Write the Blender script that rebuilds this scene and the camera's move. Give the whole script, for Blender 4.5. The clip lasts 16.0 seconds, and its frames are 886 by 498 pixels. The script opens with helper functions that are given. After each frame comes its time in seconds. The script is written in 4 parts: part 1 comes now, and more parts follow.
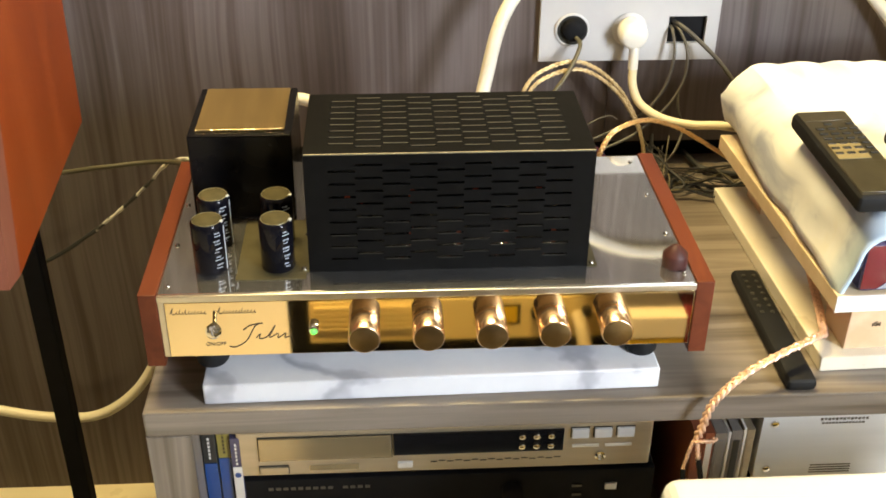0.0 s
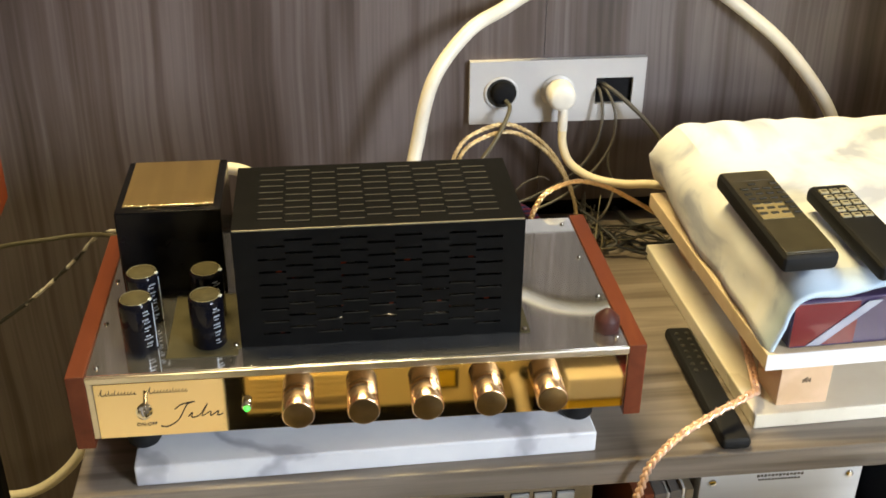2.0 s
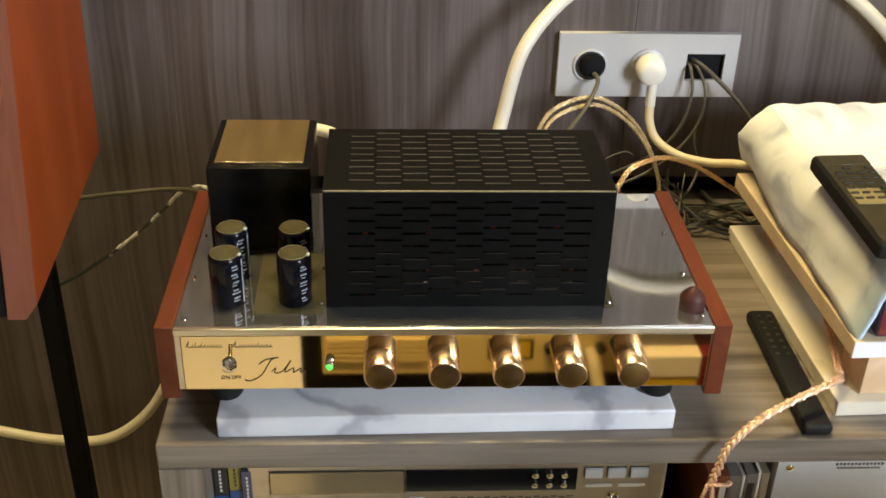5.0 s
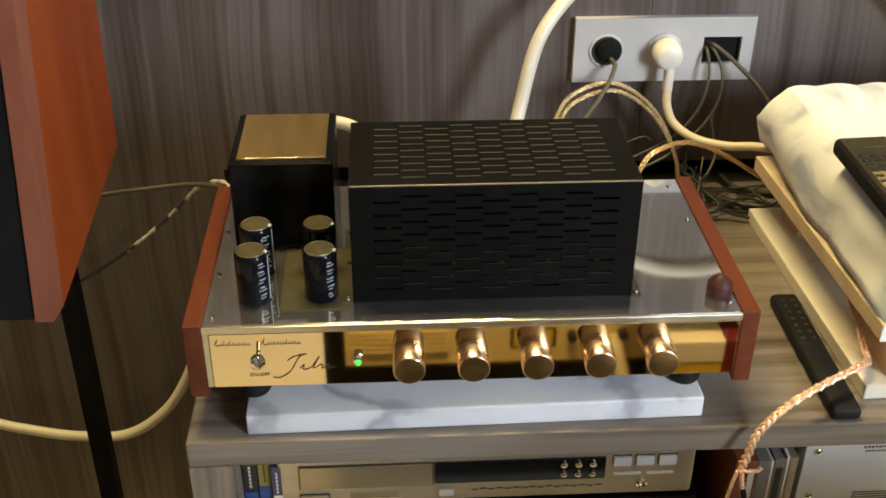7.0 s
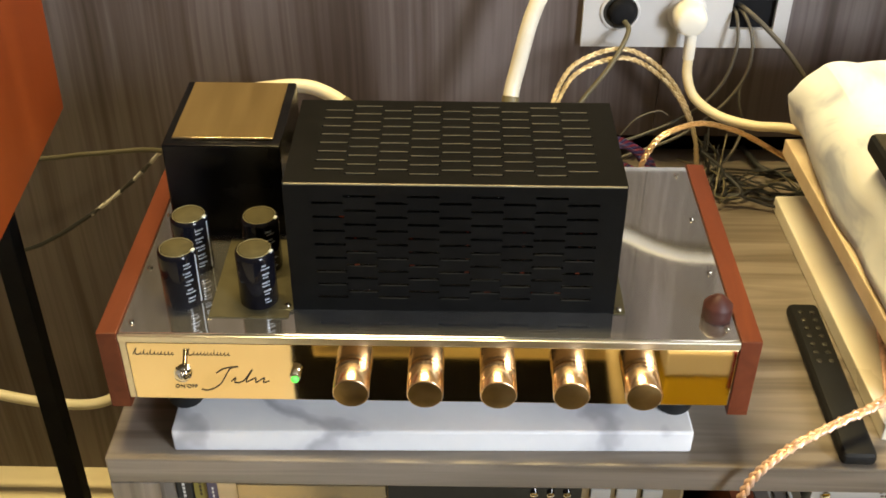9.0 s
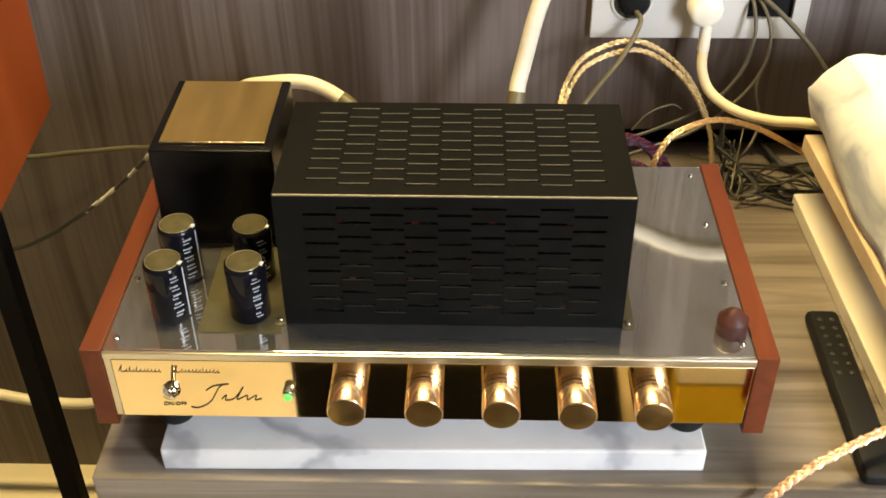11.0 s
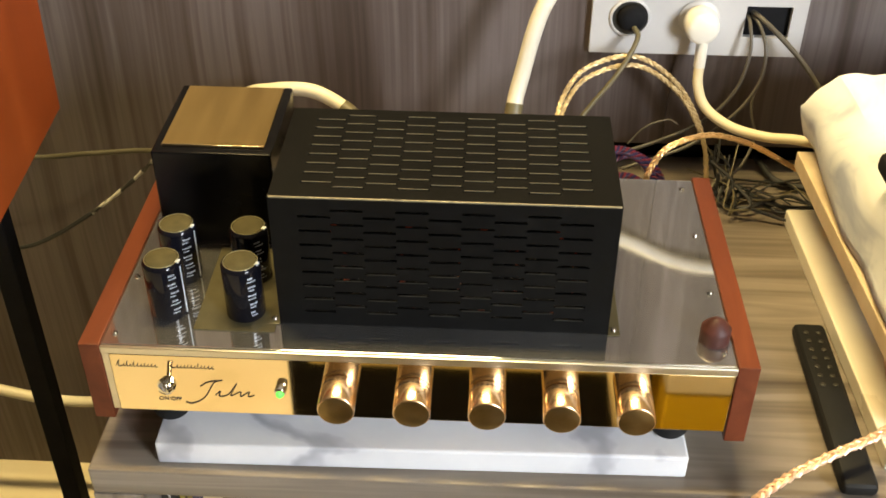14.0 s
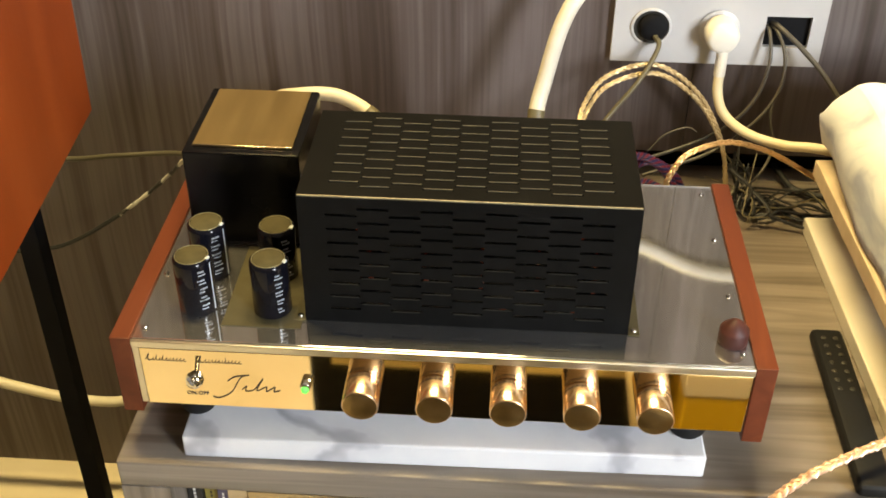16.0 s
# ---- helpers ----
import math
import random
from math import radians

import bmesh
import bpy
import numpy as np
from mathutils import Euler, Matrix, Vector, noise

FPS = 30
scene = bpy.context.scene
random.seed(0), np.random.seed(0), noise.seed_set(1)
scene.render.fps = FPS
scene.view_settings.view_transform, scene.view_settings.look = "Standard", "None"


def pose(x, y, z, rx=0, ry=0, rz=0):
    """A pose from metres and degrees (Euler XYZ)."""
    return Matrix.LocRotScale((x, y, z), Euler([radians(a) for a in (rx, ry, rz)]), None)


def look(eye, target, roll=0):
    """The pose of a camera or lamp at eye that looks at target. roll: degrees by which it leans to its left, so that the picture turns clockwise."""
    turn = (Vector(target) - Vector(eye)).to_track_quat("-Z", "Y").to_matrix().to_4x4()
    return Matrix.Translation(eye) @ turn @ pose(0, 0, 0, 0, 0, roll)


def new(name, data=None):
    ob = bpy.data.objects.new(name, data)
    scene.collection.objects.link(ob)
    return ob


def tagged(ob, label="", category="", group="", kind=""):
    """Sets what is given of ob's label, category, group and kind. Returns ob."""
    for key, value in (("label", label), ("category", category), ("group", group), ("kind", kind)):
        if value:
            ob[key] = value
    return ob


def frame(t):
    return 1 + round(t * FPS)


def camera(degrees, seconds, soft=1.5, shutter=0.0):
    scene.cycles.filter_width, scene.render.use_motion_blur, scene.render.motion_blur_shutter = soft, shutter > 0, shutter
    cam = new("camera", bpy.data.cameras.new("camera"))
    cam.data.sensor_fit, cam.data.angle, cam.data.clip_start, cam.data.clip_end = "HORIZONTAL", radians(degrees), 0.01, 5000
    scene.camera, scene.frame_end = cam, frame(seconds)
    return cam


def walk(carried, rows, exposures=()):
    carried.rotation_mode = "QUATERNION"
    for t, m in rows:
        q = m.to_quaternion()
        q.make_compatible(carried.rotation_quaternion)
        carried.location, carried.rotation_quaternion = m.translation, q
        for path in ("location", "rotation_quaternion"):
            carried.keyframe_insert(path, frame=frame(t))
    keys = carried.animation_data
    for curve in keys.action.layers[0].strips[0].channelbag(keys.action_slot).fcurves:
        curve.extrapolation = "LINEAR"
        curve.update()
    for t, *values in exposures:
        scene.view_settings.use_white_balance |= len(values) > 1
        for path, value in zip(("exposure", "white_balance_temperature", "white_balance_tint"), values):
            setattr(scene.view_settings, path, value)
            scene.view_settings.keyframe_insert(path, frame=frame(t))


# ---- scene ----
cam = camera(44.3, 16.0, soft=1.7)
PATH = [
    (0, (0.007, -1.274, 1.158), (0.11, 0.432, 0.119), 0.5),
    (0.5, (0.01, -1.273, 1.163), (0.134, 0.426, 0.114), 0.7),
    (1, (0.008, -1.27, 1.177), (0.175, 0.448, 0.166), 1.2),
    (1.5, (0.016, -1.267, 1.178), (0.197, 0.468, 0.199), 0.8),
    (2, (0.021, -1.263, 1.178), (0.225, 0.476, 0.211), 0.5),
    (2.5, (0.016, -1.262, 1.177), (0.223, 0.472, 0.202), 0.6),
    (3, (0.002, -1.264, 1.174), (0.205, 0.467, 0.193), 0.9),
    (3.5, (-0.01, -1.268, 1.172), (0.153, 0.465, 0.187), 1.1),
    (4, (-0.004, -1.265, 1.17), (0.113, 0.458, 0.162), 1.1),
    (4.2, (0.0, -1.264, 1.166), (0.099, 0.464, 0.165), 1.6),
    (6.3, (-0.019, -1.262, 1.187), (0.057, 0.449, 0.153), 0.6),
    (6.5, (-0.018, -1.262, 1.178), (0.056, 0.453, 0.153), 0.1),
    (7, (-0.029, -1.253, 1.181), (0.067, 0.451, 0.138), 0.3),
    (7.5, (-0.01, -1.218, 1.183), (0.081, 0.474, 0.119), 0.5),
    (8, (0.023, -1.163, 1.183), (0.083, 0.496, 0.068), 1.1),
    (8.2, (0.035, -1.151, 1.18), (0.069, 0.501, 0.054), 1.2),
    (10.5, (0.075, -1.048, 1.168), (0.026, 0.533, -0.057), -0.4),
    (11, (0.075, -1.051, 1.17), (0.028, 0.539, -0.041), -0.4),
    (11.5, (0.079, -1.048, 1.17), (0.039, 0.547, -0.036), -0.2),
    (12, (0.083, -1.046, 1.169), (0.029, 0.548, -0.038), -0.5),
    (12.5, (0.086, -1.049, 1.17), (0.018, 0.542, -0.039), -0.8),
    (13, (0.093, -1.055, 1.172), (0.015, 0.536, -0.037), -1.0),
    (13.5, (0.089, -1.069, 1.178), (0.018, 0.531, -0.02), -0.1),
    (14, (0.092, -1.072, 1.177), (0.022, 0.533, -0.013), 0.4),
    (14.5, (0.088, -1.082, 1.181), (0.004, 0.535, 0.006), 0.9),
    (15, (0.089, -1.086, 1.184), (-0.003, 0.537, 0.019), 0.7),
    (15.5, (0.087, -1.091, 1.182), (-0.01, 0.532, 0.017), 0.6),
    (16, (0.087, -1.093, 1.178), (-0.013, 0.526, 0.009), 0.4),
]
EXPOSURES = [
    (0.0, 0.0, 6250, 10), (1.0, -0.1, 6200, 10), (1.5, -0.25, 6120, 10), (4.0, -0.5, 6050, 10),
    (7.0, -0.62, 6100, 10), (8.2, -0.42, 6200, 10), (10.5, -0.1, 6500, 10), (16.0, -0.1, 6500, 10),
]
walk(cam, [(t, look(eye, target, roll)) for t, eye, target, roll in PATH], EXPOSURES)

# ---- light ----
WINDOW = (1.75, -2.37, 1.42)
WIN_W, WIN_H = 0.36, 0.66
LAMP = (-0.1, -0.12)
world = bpy.data.worlds.new("world")
scene.world = world
world.use_nodes = True
wn = world.node_tree
bg = wn.nodes["Background"]
sky = wn.nodes.new("ShaderNodeTexSky")
sky.sky_type, sky.sun_disc = "NISHITA", False
sky.sun_elevation, sky.sun_rotation = radians(35), radians(160)
wn.links.new(sky.outputs[0], bg.inputs[0])
bg.inputs[1].default_value = 0.1


def area_lamp(name, eye, target, w, h, power, colour):
    d = bpy.data.lights.new(name, "AREA")
    d.shape, d.size, d.size_y, d.energy, d.color = "RECTANGLE", w, h, power, colour
    ob = new(name, d)
    ob.matrix_world = look(eye, target)
    return ob


area_lamp("window_daylight", (WINDOW[0], WINDOW[1] + 0.02, WINDOW[2]), (0.3, 0, 0.6), 2 * WIN_W - 0.1, 2 * WIN_H - 0.1, 106, (0.90, 0.95, 1.0))
# unseen lamp, added for the warm light on upward faces
area_lamp("added_warm_light", (*LAMP, 2.38), (*LAMP, 0), 0.9, 0.14, 66, (1.0, 0.76, 0.34))

# ---- materials ----


def mat(name, colour, rough=0.5, metal=0.0, spec=0.5, coat=0.0):
    m = bpy.data.materials.new(name)
    m.use_nodes = True
    b = m.node_tree.nodes["Principled BSDF"]
    b.inputs["Base Color"].default_value = (*colour, 1)
    b.inputs["Roughness"].default_value = rough
    b.inputs["Metallic"].default_value = metal
    b.inputs["Specular IOR Level"].default_value = spec
    b.inputs["Coat Weight"].default_value = coat
    return m


def tex(m, stops, scale, stretch=(1, 1, 1), detail=6, distortion=0.0, bump=0.0, bump_scale=None, rough=None):
    """Noise colour along the object's axes, with relief of its own scale and a second, large variation."""
    t = m.node_tree
    b = t.nodes["Principled BSDF"]
    co = t.nodes.new("ShaderNodeTexCoord")
    mp = t.nodes.new("ShaderNodeMapping")
    mp.inputs["Scale"].default_value = stretch
    t.links.new(co.outputs["Object"], mp.inputs[0])
    n = t.nodes.new("ShaderNodeTexNoise")
    n.inputs["Scale"].default_value, n.inputs["Detail"].default_value = scale, detail
    n.inputs["Distortion"].default_value = distortion
    t.links.new(mp.outputs[0], n.inputs["Vector"])
    r = t.nodes.new("ShaderNodeValToRGB")
    e = r.color_ramp.elements
    while len(e) < len(stops):
        e.new(0.5)
    for el, (p, c) in zip(e, stops):
        el.position, el.color = p, (*c, 1)
    t.links.new(n.outputs["Fac"], r.inputs[0])
    big = t.nodes.new("ShaderNodeTexNoise")
    big.inputs["Scale"].default_value = scale * 0.13
    t.links.new(mp.outputs[0], big.inputs["Vector"])
    mr = t.nodes.new("ShaderNodeMapRange")
    mr.inputs["From Min"].default_value, mr.inputs["From Max"].default_value = 0.3, 0.7
    mr.inputs["To Min"].default_value, mr.inputs["To Max"].default_value = 0.82, 1.15
    t.links.new(big.outputs["Fac"], mr.inputs[0])
    mul = t.nodes.new("ShaderNodeMixRGB")
    mul.blend_type, mul.inputs[0].default_value = "MULTIPLY", 1.0
    t.links.new(r.outputs[0], mul.inputs[1])
    t.links.new(mr.outputs[0], mul.inputs[2])
    t.links.new(mul.outputs[0], b.inputs["Base Color"])
    if rough:
        rr = t.nodes.new("ShaderNodeMapRange")
        rr.inputs["To Min"].default_value, rr.inputs["To Max"].default_value = rough
        t.links.new(n.outputs["Fac"], rr.inputs[0])
        t.links.new(rr.outputs[0], b.inputs["Roughness"])
    if bump:
        n2 = t.nodes.new("ShaderNodeTexNoise")
        n2.inputs["Scale"].default_value, n2.inputs["Detail"].default_value = bump_scale or scale * 3, 4
        t.links.new(mp.outputs[0], n2.inputs["Vector"])
        bp = t.nodes.new("ShaderNodeBump")
        bp.inputs["Strength"].default_value, bp.inputs["Distance"].default_value = bump, 0.0016 if bump > 0.8 else 0.001
        t.links.new(n2.outputs["Fac"], bp.inputs["Height"])
        t.links.new(bp.outputs[0], b.inputs["Normal"])
    return m




def wood_panelling(name):
    """Upright wood grain: wide wandering bands, fine streaks over them, dull sheen."""
    m = mat(name, (0.1, 0.08, 0.07), 0.45)
    t = m.node_tree
    b = t.nodes["Principled BSDF"]
    co = t.nodes.new("ShaderNodeTexCoord")

    def grain(scale, stretch, detail, distortion):
        mp = t.nodes.new("ShaderNodeMapping")
        mp.inputs["Scale"].default_value = stretch
        t.links.new(bent.outputs[0], mp.inputs[0])
        n = t.nodes.new("ShaderNodeTexNoise")
        n.inputs["Scale"].default_value, n.inputs["Detail"].default_value, n.inputs["Distortion"].default_value = scale, detail, distortion
        t.links.new(mp.outputs[0], n.inputs["Vector"])
        return n

    wander = t.nodes.new("ShaderNodeTexNoise")
    wander.inputs["Scale"].default_value, wander.inputs["Detail"].default_value = 3.2, 1.0
    t.links.new(co.outputs["Object"], wander.inputs["Vector"])
    sc = t.nodes.new("ShaderNodeVectorMath")
    sc.operation, sc.inputs["Scale"].default_value = "SCALE", 0.022
    t.links.new(wander.outputs["Color"], sc.inputs[0])
    bent = t.nodes.new("ShaderNodeVectorMath")
    t.links.new(co.outputs["Object"], bent.inputs[0])
    t.links.new(sc.outputs[0], bent.inputs[1])
    wide = grain(20, (1.0, 1.0, 0.05), 3, 0.3)
    fine = grain(90, (1.6, 1.0, 0.022), 5, 0.1)
    mix = t.nodes.new("ShaderNodeMath")
    mix.operation, mix.inputs[1].default_value = "MULTIPLY_ADD", 0.36
    low = t.nodes.new("ShaderNodeMath")
    low.operation, low.inputs[1].default_value = "MULTIPLY", 0.64
    t.links.new(wide.outputs["Fac"], low.inputs[0])
    t.links.new(fine.outputs["Fac"], mix.inputs[0])
    t.links.new(low.outputs[0], mix.inputs[2])
    r = t.nodes.new("ShaderNodeValToRGB")
    e = r.color_ramp.elements
    stops = [(0.34, (0.046, 0.031, 0.025)), (0.44, (0.078, 0.057, 0.049)), (0.50, (0.105, 0.081, 0.074)), (0.57, (0.145, 0.118, 0.112)), (0.66, (0.110, 0.088, 0.080))]
    while len(e) < len(stops):
        e.new(0.5)
    for el, (p, c) in zip(e, stops):
        el.position, el.color = p, (*c, 1)
    t.links.new(mix.outputs[0], r.inputs[0])
    t.links.new(r.outputs[0], b.inputs["Base Color"])
    bp = t.nodes.new("ShaderNodeBump")
    bp.inputs["Strength"].default_value, bp.inputs["Distance"].default_value = 0.2, 0.0008
    t.links.new(fine.outputs["Fac"], bp.inputs["Height"])
    t.links.new(bp.outputs[0], b.inputs["Normal"])
    return m


M_WALL = wood_panelling("wall_laminate")
ELM2 = [(0.28, (0.075, 0.058, 0.044)), (0.42, (0.138, 0.112, 0.085)), (0.52, (0.195, 0.164, 0.129)), (0.6, (0.235, 0.199, 0.162)), (0.74, (0.140, 0.114, 0.087))]
M_CAB = tex(mat("cabinet_laminate", (0.24, 0.18, 0.15), 0.4), ELM2, 34, (0.06, 1.3, 1.5), 8, 0.6, 0.15, 160, (0.3, 0.5))
M_CABV = tex(mat("cabinet_laminate_upright", (0.24, 0.18, 0.15), 0.4), ELM2, 34, (1.5, 1.5, 0.06), 8, 0.6, 0.15, 160, (0.3, 0.5))
M_CREAM = tex(mat("taupe_paint", (0.3, 0.26, 0.2), 0.7), [(0.3, (0.17, 0.15, 0.12)), (0.7, (0.21, 0.185, 0.15))], 3, bump=0.1, bump_scale=300)
M_CEIL = mat("ceiling_grey_white", (0.5, 0.48, 0.45), 0.8)
M_FLOOR = tex(mat("cream_floor", (0.74, 0.64, 0.42), 0.3), [(0.3, (0.70, 0.59, 0.37)), (0.5, (0.76, 0.66, 0.44)), (0.75, (0.8, 0.7, 0.5))], 4, bump=0.05, rough=(0.2, 0.4))
M_CHERRY = tex(mat("cherry_veneer", (0.25, 0.055, 0.012), 0.35, spec=0.3), [(0.3, (0.20, 0.034, 0.005)), (0.5, (0.245, 0.045, 0.007)), (0.7, (0.285, 0.058, 0.010))], 8, (1.5, 1.5, 0.3), 4, 0.8, 0.08, 80, (0.3, 0.45))
M_EDGE = tex(mat("cherry_edge_lit", (0.22, 0.075, 0.045), 0.35), [(0.3, (0.19, 0.06, 0.035)), (0.7, (0.25, 0.09, 0.056))], 20, (2, 2, 0.2))
M_RED = tex(mat("red_stained_wood", (0.2, 0.036, 0.02), 0.45, spec=0.2), [(0.3, (0.090, 0.022, 0.009)), (0.55, (0.120, 0.030, 0.012)), (0.75, (0.150, 0.040, 0.015))], 30, (1.5, 0.2, 1.5), 5, 0.6, 0.1, 160, (0.42, 0.58))
M_BLACK = tex(mat("black_powder_coat", (0.01, 0.01, 0.01), 0.5, spec=0.08), [(0.3, (0.0042, 0.0041, 0.0039)), (0.7, (0.0062, 0.0060, 0.0057))], 60, bump=0.15, bump_scale=900, rough=(0.44, 0.56))
M_LACQ = tex(mat("black_lacquer", (0.005, 0.005, 0.006), 0.2, spec=0.2), [(0.3, (0.004, 0.004, 0.005)), (0.7, (0.007, 0.007, 0.008))], 25, rough=(0.15, 0.3))
M_MATTBLK = tex(mat("matt_black", (0.007, 0.007, 0.008), 0.75, spec=0.15), [(0.3, (0.005, 0.005, 0.006)), (0.7, (0.009, 0.009, 0.01))], 40, bump=0.1, bump_scale=500)
M_STEEL = tex(mat("polished_steel", (0.62, 0.61, 0.6), 0.14, 0.93), [(0.3, (0.56, 0.55, 0.54)), (0.7, (0.66, 0.65, 0.64))], 18, (6, 0.4, 1), 4, rough=(0.03, 0.08))
M_LIP = tex(mat("satin_steel", (0.7, 0.68, 0.64), 0.3, 1.0), [(0.3, (0.66, 0.64, 0.60)), (0.7, (0.74, 0.72, 0.68))], 30, (0.3, 2, 2), rough=(0.26, 0.36))
M_CHROME = mat("chrome", (0.8, 0.79, 0.76), 0.08, 1.0)
M_GOLD = tex(mat("gold_mirror", (0.94, 0.76, 0.45), 0.05, 1.0), [(0.3, (0.94, 0.76, 0.49)), (0.7, (0.96, 0.81, 0.55))], 12, rough=(0.03, 0.08))
M_COPPER = tex(mat("rose_gold_knob", (0.9, 0.64, 0.4), 0.2, 1.0), [(0.3, (0.86, 0.59, 0.35)), (0.7, (0.93, 0.69, 0.46))], 60, (1, 1, 1), rough=(0.2, 0.3))
M_KNOBEND = tex(mat("knob_end_dark", (0.4, 0.29, 0.14), 0.35, 1.0), [(0.3, (0.24, 0.17, 0.08)), (0.7, (0.32, 0.235, 0.12))], 80, rough=(0.28, 0.42))
M_PLAQUE = tex(mat("brushed_brass", (0.34, 0.24, 0.10), 0.33, 0.8), [(0.3, (0.31, 0.215, 0.088)), (0.7, (0.38, 0.27, 0.118))], 16, (4, 0.4, 1), 4, rough=(0.26, 0.42))
M_MARBLE = mat("white_marble", (0.8, 0.8, 0.8), 0.25)
M_SLAB = tex(mat("cream_stone", (0.62, 0.55, 0.40), 0.3), [(0.3, (0.68, 0.61, 0.46)), (0.5, (0.77, 0.71, 0.57)), (0.75, (0.8, 0.76, 0.65))], 10, detail=8, rough=(0.2, 0.4))
M_BLOCK = tex(mat("pale_maple", (0.68, 0.47, 0.28), 0.55), [(0.3, (0.62, 0.42, 0.24)), (0.7, (0.74, 0.53, 0.34))], 30, (1, 0.2, 1), 5, 0.5, 0.1)
M_PLAST = tex(mat("white_plastic", (0.55, 0.54, 0.53), 0.35), [(0.3, (0.53, 0.52, 0.51)), (0.7, (0.57, 0.56, 0.55))], 20, rough=(0.3, 0.42))
M_PLUG = mat("ivory_plastic", (0.78, 0.74, 0.64), 0.35)
M_CABLE = tex(mat("cream_cable_sleeve", (0.72, 0.62, 0.38), 0.42), [(0.3, (0.68, 0.58, 0.36)), (0.7, (0.76, 0.67, 0.45))], 30)
M_WHITECABLE = tex(mat("white_cable_sleeve", (0.8, 0.76, 0.66), 0.4), [(0.3, (0.66, 0.61, 0.48)), (0.7, (0.74, 0.7, 0.6))], 30)
M_PALECABLE = tex(mat("pale_cable_sleeve", (0.76, 0.7, 0.52), 0.42), [(0.3, (0.70, 0.63, 0.44)), (0.7, (0.77, 0.71, 0.54))], 30)
M_GREY = mat("grey_cable", (0.075, 0.066, 0.05), 0.45)
M_OLIVE = mat("olive_sleeve", (0.12, 0.10, 0.05), 0.5)
M_TAN = mat("olive_speaker_cable", (0.075, 0.065, 0.038), 0.45)
# two tones that paint the light caught by the cage's edges
M_EDGEDIM = mat("dim_lit_edge_tone", (0.05, 0.046, 0.036), 0.5, 0.4)
M_EDGELIT = mat("lit_edge_tone", (0.22, 0.195, 0.13), 0.45, 0.5)
M_DARKCAB = mat("dark_cable", (0.02, 0.02, 0.018), 0.5)
M_WIRECU = tex(mat("copper_litz", (0.8, 0.5, 0.32), 0.3, 0.5), [(0.35, (0.72, 0.45, 0.31)), (0.6, (0.9, 0.62, 0.43))], 250, rough=(0.4, 0.55))
M_WIREBR = tex(mat("bronze_litz", (0.5, 0.38, 0.2), 0.35, 0.5), [(0.35, (0.42, 0.31, 0.15)), (0.6, (0.56, 0.44, 0.25))], 120, rough=(0.35, 0.5))
M_WIREWH = tex(mat("frayed_white_wire", (0.6, 0.57, 0.48), 0.5), [(0.47, (0.03, 0.028, 0.024)), (0.52, (0.66, 0.63, 0.54))], 34)
M_WIREAU = tex(mat("golden_copper_litz", (0.82, 0.52, 0.24), 0.3, 0.8), [(0.35, (0.72, 0.45, 0.2)), (0.6, (0.86, 0.59, 0.3))], 250, rough=(0.22, 0.4))
M_MAROON = mat("maroon_wire", (0.12, 0.010, 0.025), 0.4)
M_NAVY = mat("navy_wire", (0.016, 0.012, 0.06), 0.4)
M_CAP = tex(mat("capacitor_sleeve", (0.006, 0.006, 0.009), 0.12, spec=0.25), [(0.3, (0.004, 0.004, 0.007)), (0.7, (0.008, 0.008, 0.012))], 40)
M_OLPLATE = tex(mat("dull_passivated_steel", (0.3, 0.28, 0.2), 0.2, 0.35), [(0.3, (0.10, 0.088, 0.048)), (0.7, (0.14, 0.125, 0.075))], 40, rough=(0.14, 0.22))
M_CAPTOP = tex(mat("capacitor_vent_pad", (0.10, 0.085, 0.035), 0.8, spec=0.2), [(0.3, (0.050, 0.043, 0.019)), (0.7, (0.075, 0.064, 0.03))], 90)
M_PRINT = mat("white_print", (0.50, 0.55, 0.62), 0.5)
M_INK = mat("brown_black_ink", (0.03, 0.018, 0.01), 0.5)
M_KNOBWOOD = tex(mat("rosewood", (0.085, 0.025, 0.018), 0.5, spec=0.3), [(0.3, (0.04, 0.013, 0.011)), (0.7, (0.075, 0.025, 0.02))], 60, (1, 1, 0.4))
M_RUBBER = mat("black_rubber", (0.010, 0.010, 0.010), 0.6, spec=0.2)
M_LED = mat("green_led", (0.1, 0.6, 0.1), 0.2)
bl = M_LED.node_tree.nodes["Principled BSDF"]
bl.inputs["Emission Color"].default_value, bl.inputs["Emission Strength"].default_value = (0.12, 1.0, 0.08, 1), 1.0
M_FIL = mat("glowing_heater", (0.6, 0.1, 0.02), 0.4)
bl = M_FIL.node_tree.nodes["Principled BSDF"]
bl.inputs["Emission Color"].default_value, bl.inputs["Emission Strength"].default_value = (1.0, 0.12, 0.03, 1), 0.03
M_GLASS = mat("glass", (1, 1, 1), 0.03)
M_GLASS.node_tree.nodes["Principled BSDF"].inputs["Transmission Weight"].default_value = 1.0
M_CHAMP = tex(mat("champagne_aluminium", (0.50, 0.42, 0.29), 0.36, 0.55), [(0.3, (0.46, 0.385, 0.265)), (0.7, (0.54, 0.455, 0.32))], 30, (0.2, 4, 4), rough=(0.3, 0.42))
M_TRAY = tex(mat("champagne_tray", (0.45, 0.36, 0.22), 0.2, 0.7), [(0.3, (0.40, 0.32, 0.19)), (0.7, (0.5, 0.41, 0.26))], 12, (0.3, 3, 3), rough=(0.14, 0.26))
M_DISPLAY = mat("dark_display", (0.008, 0.008, 0.009), 0.08)
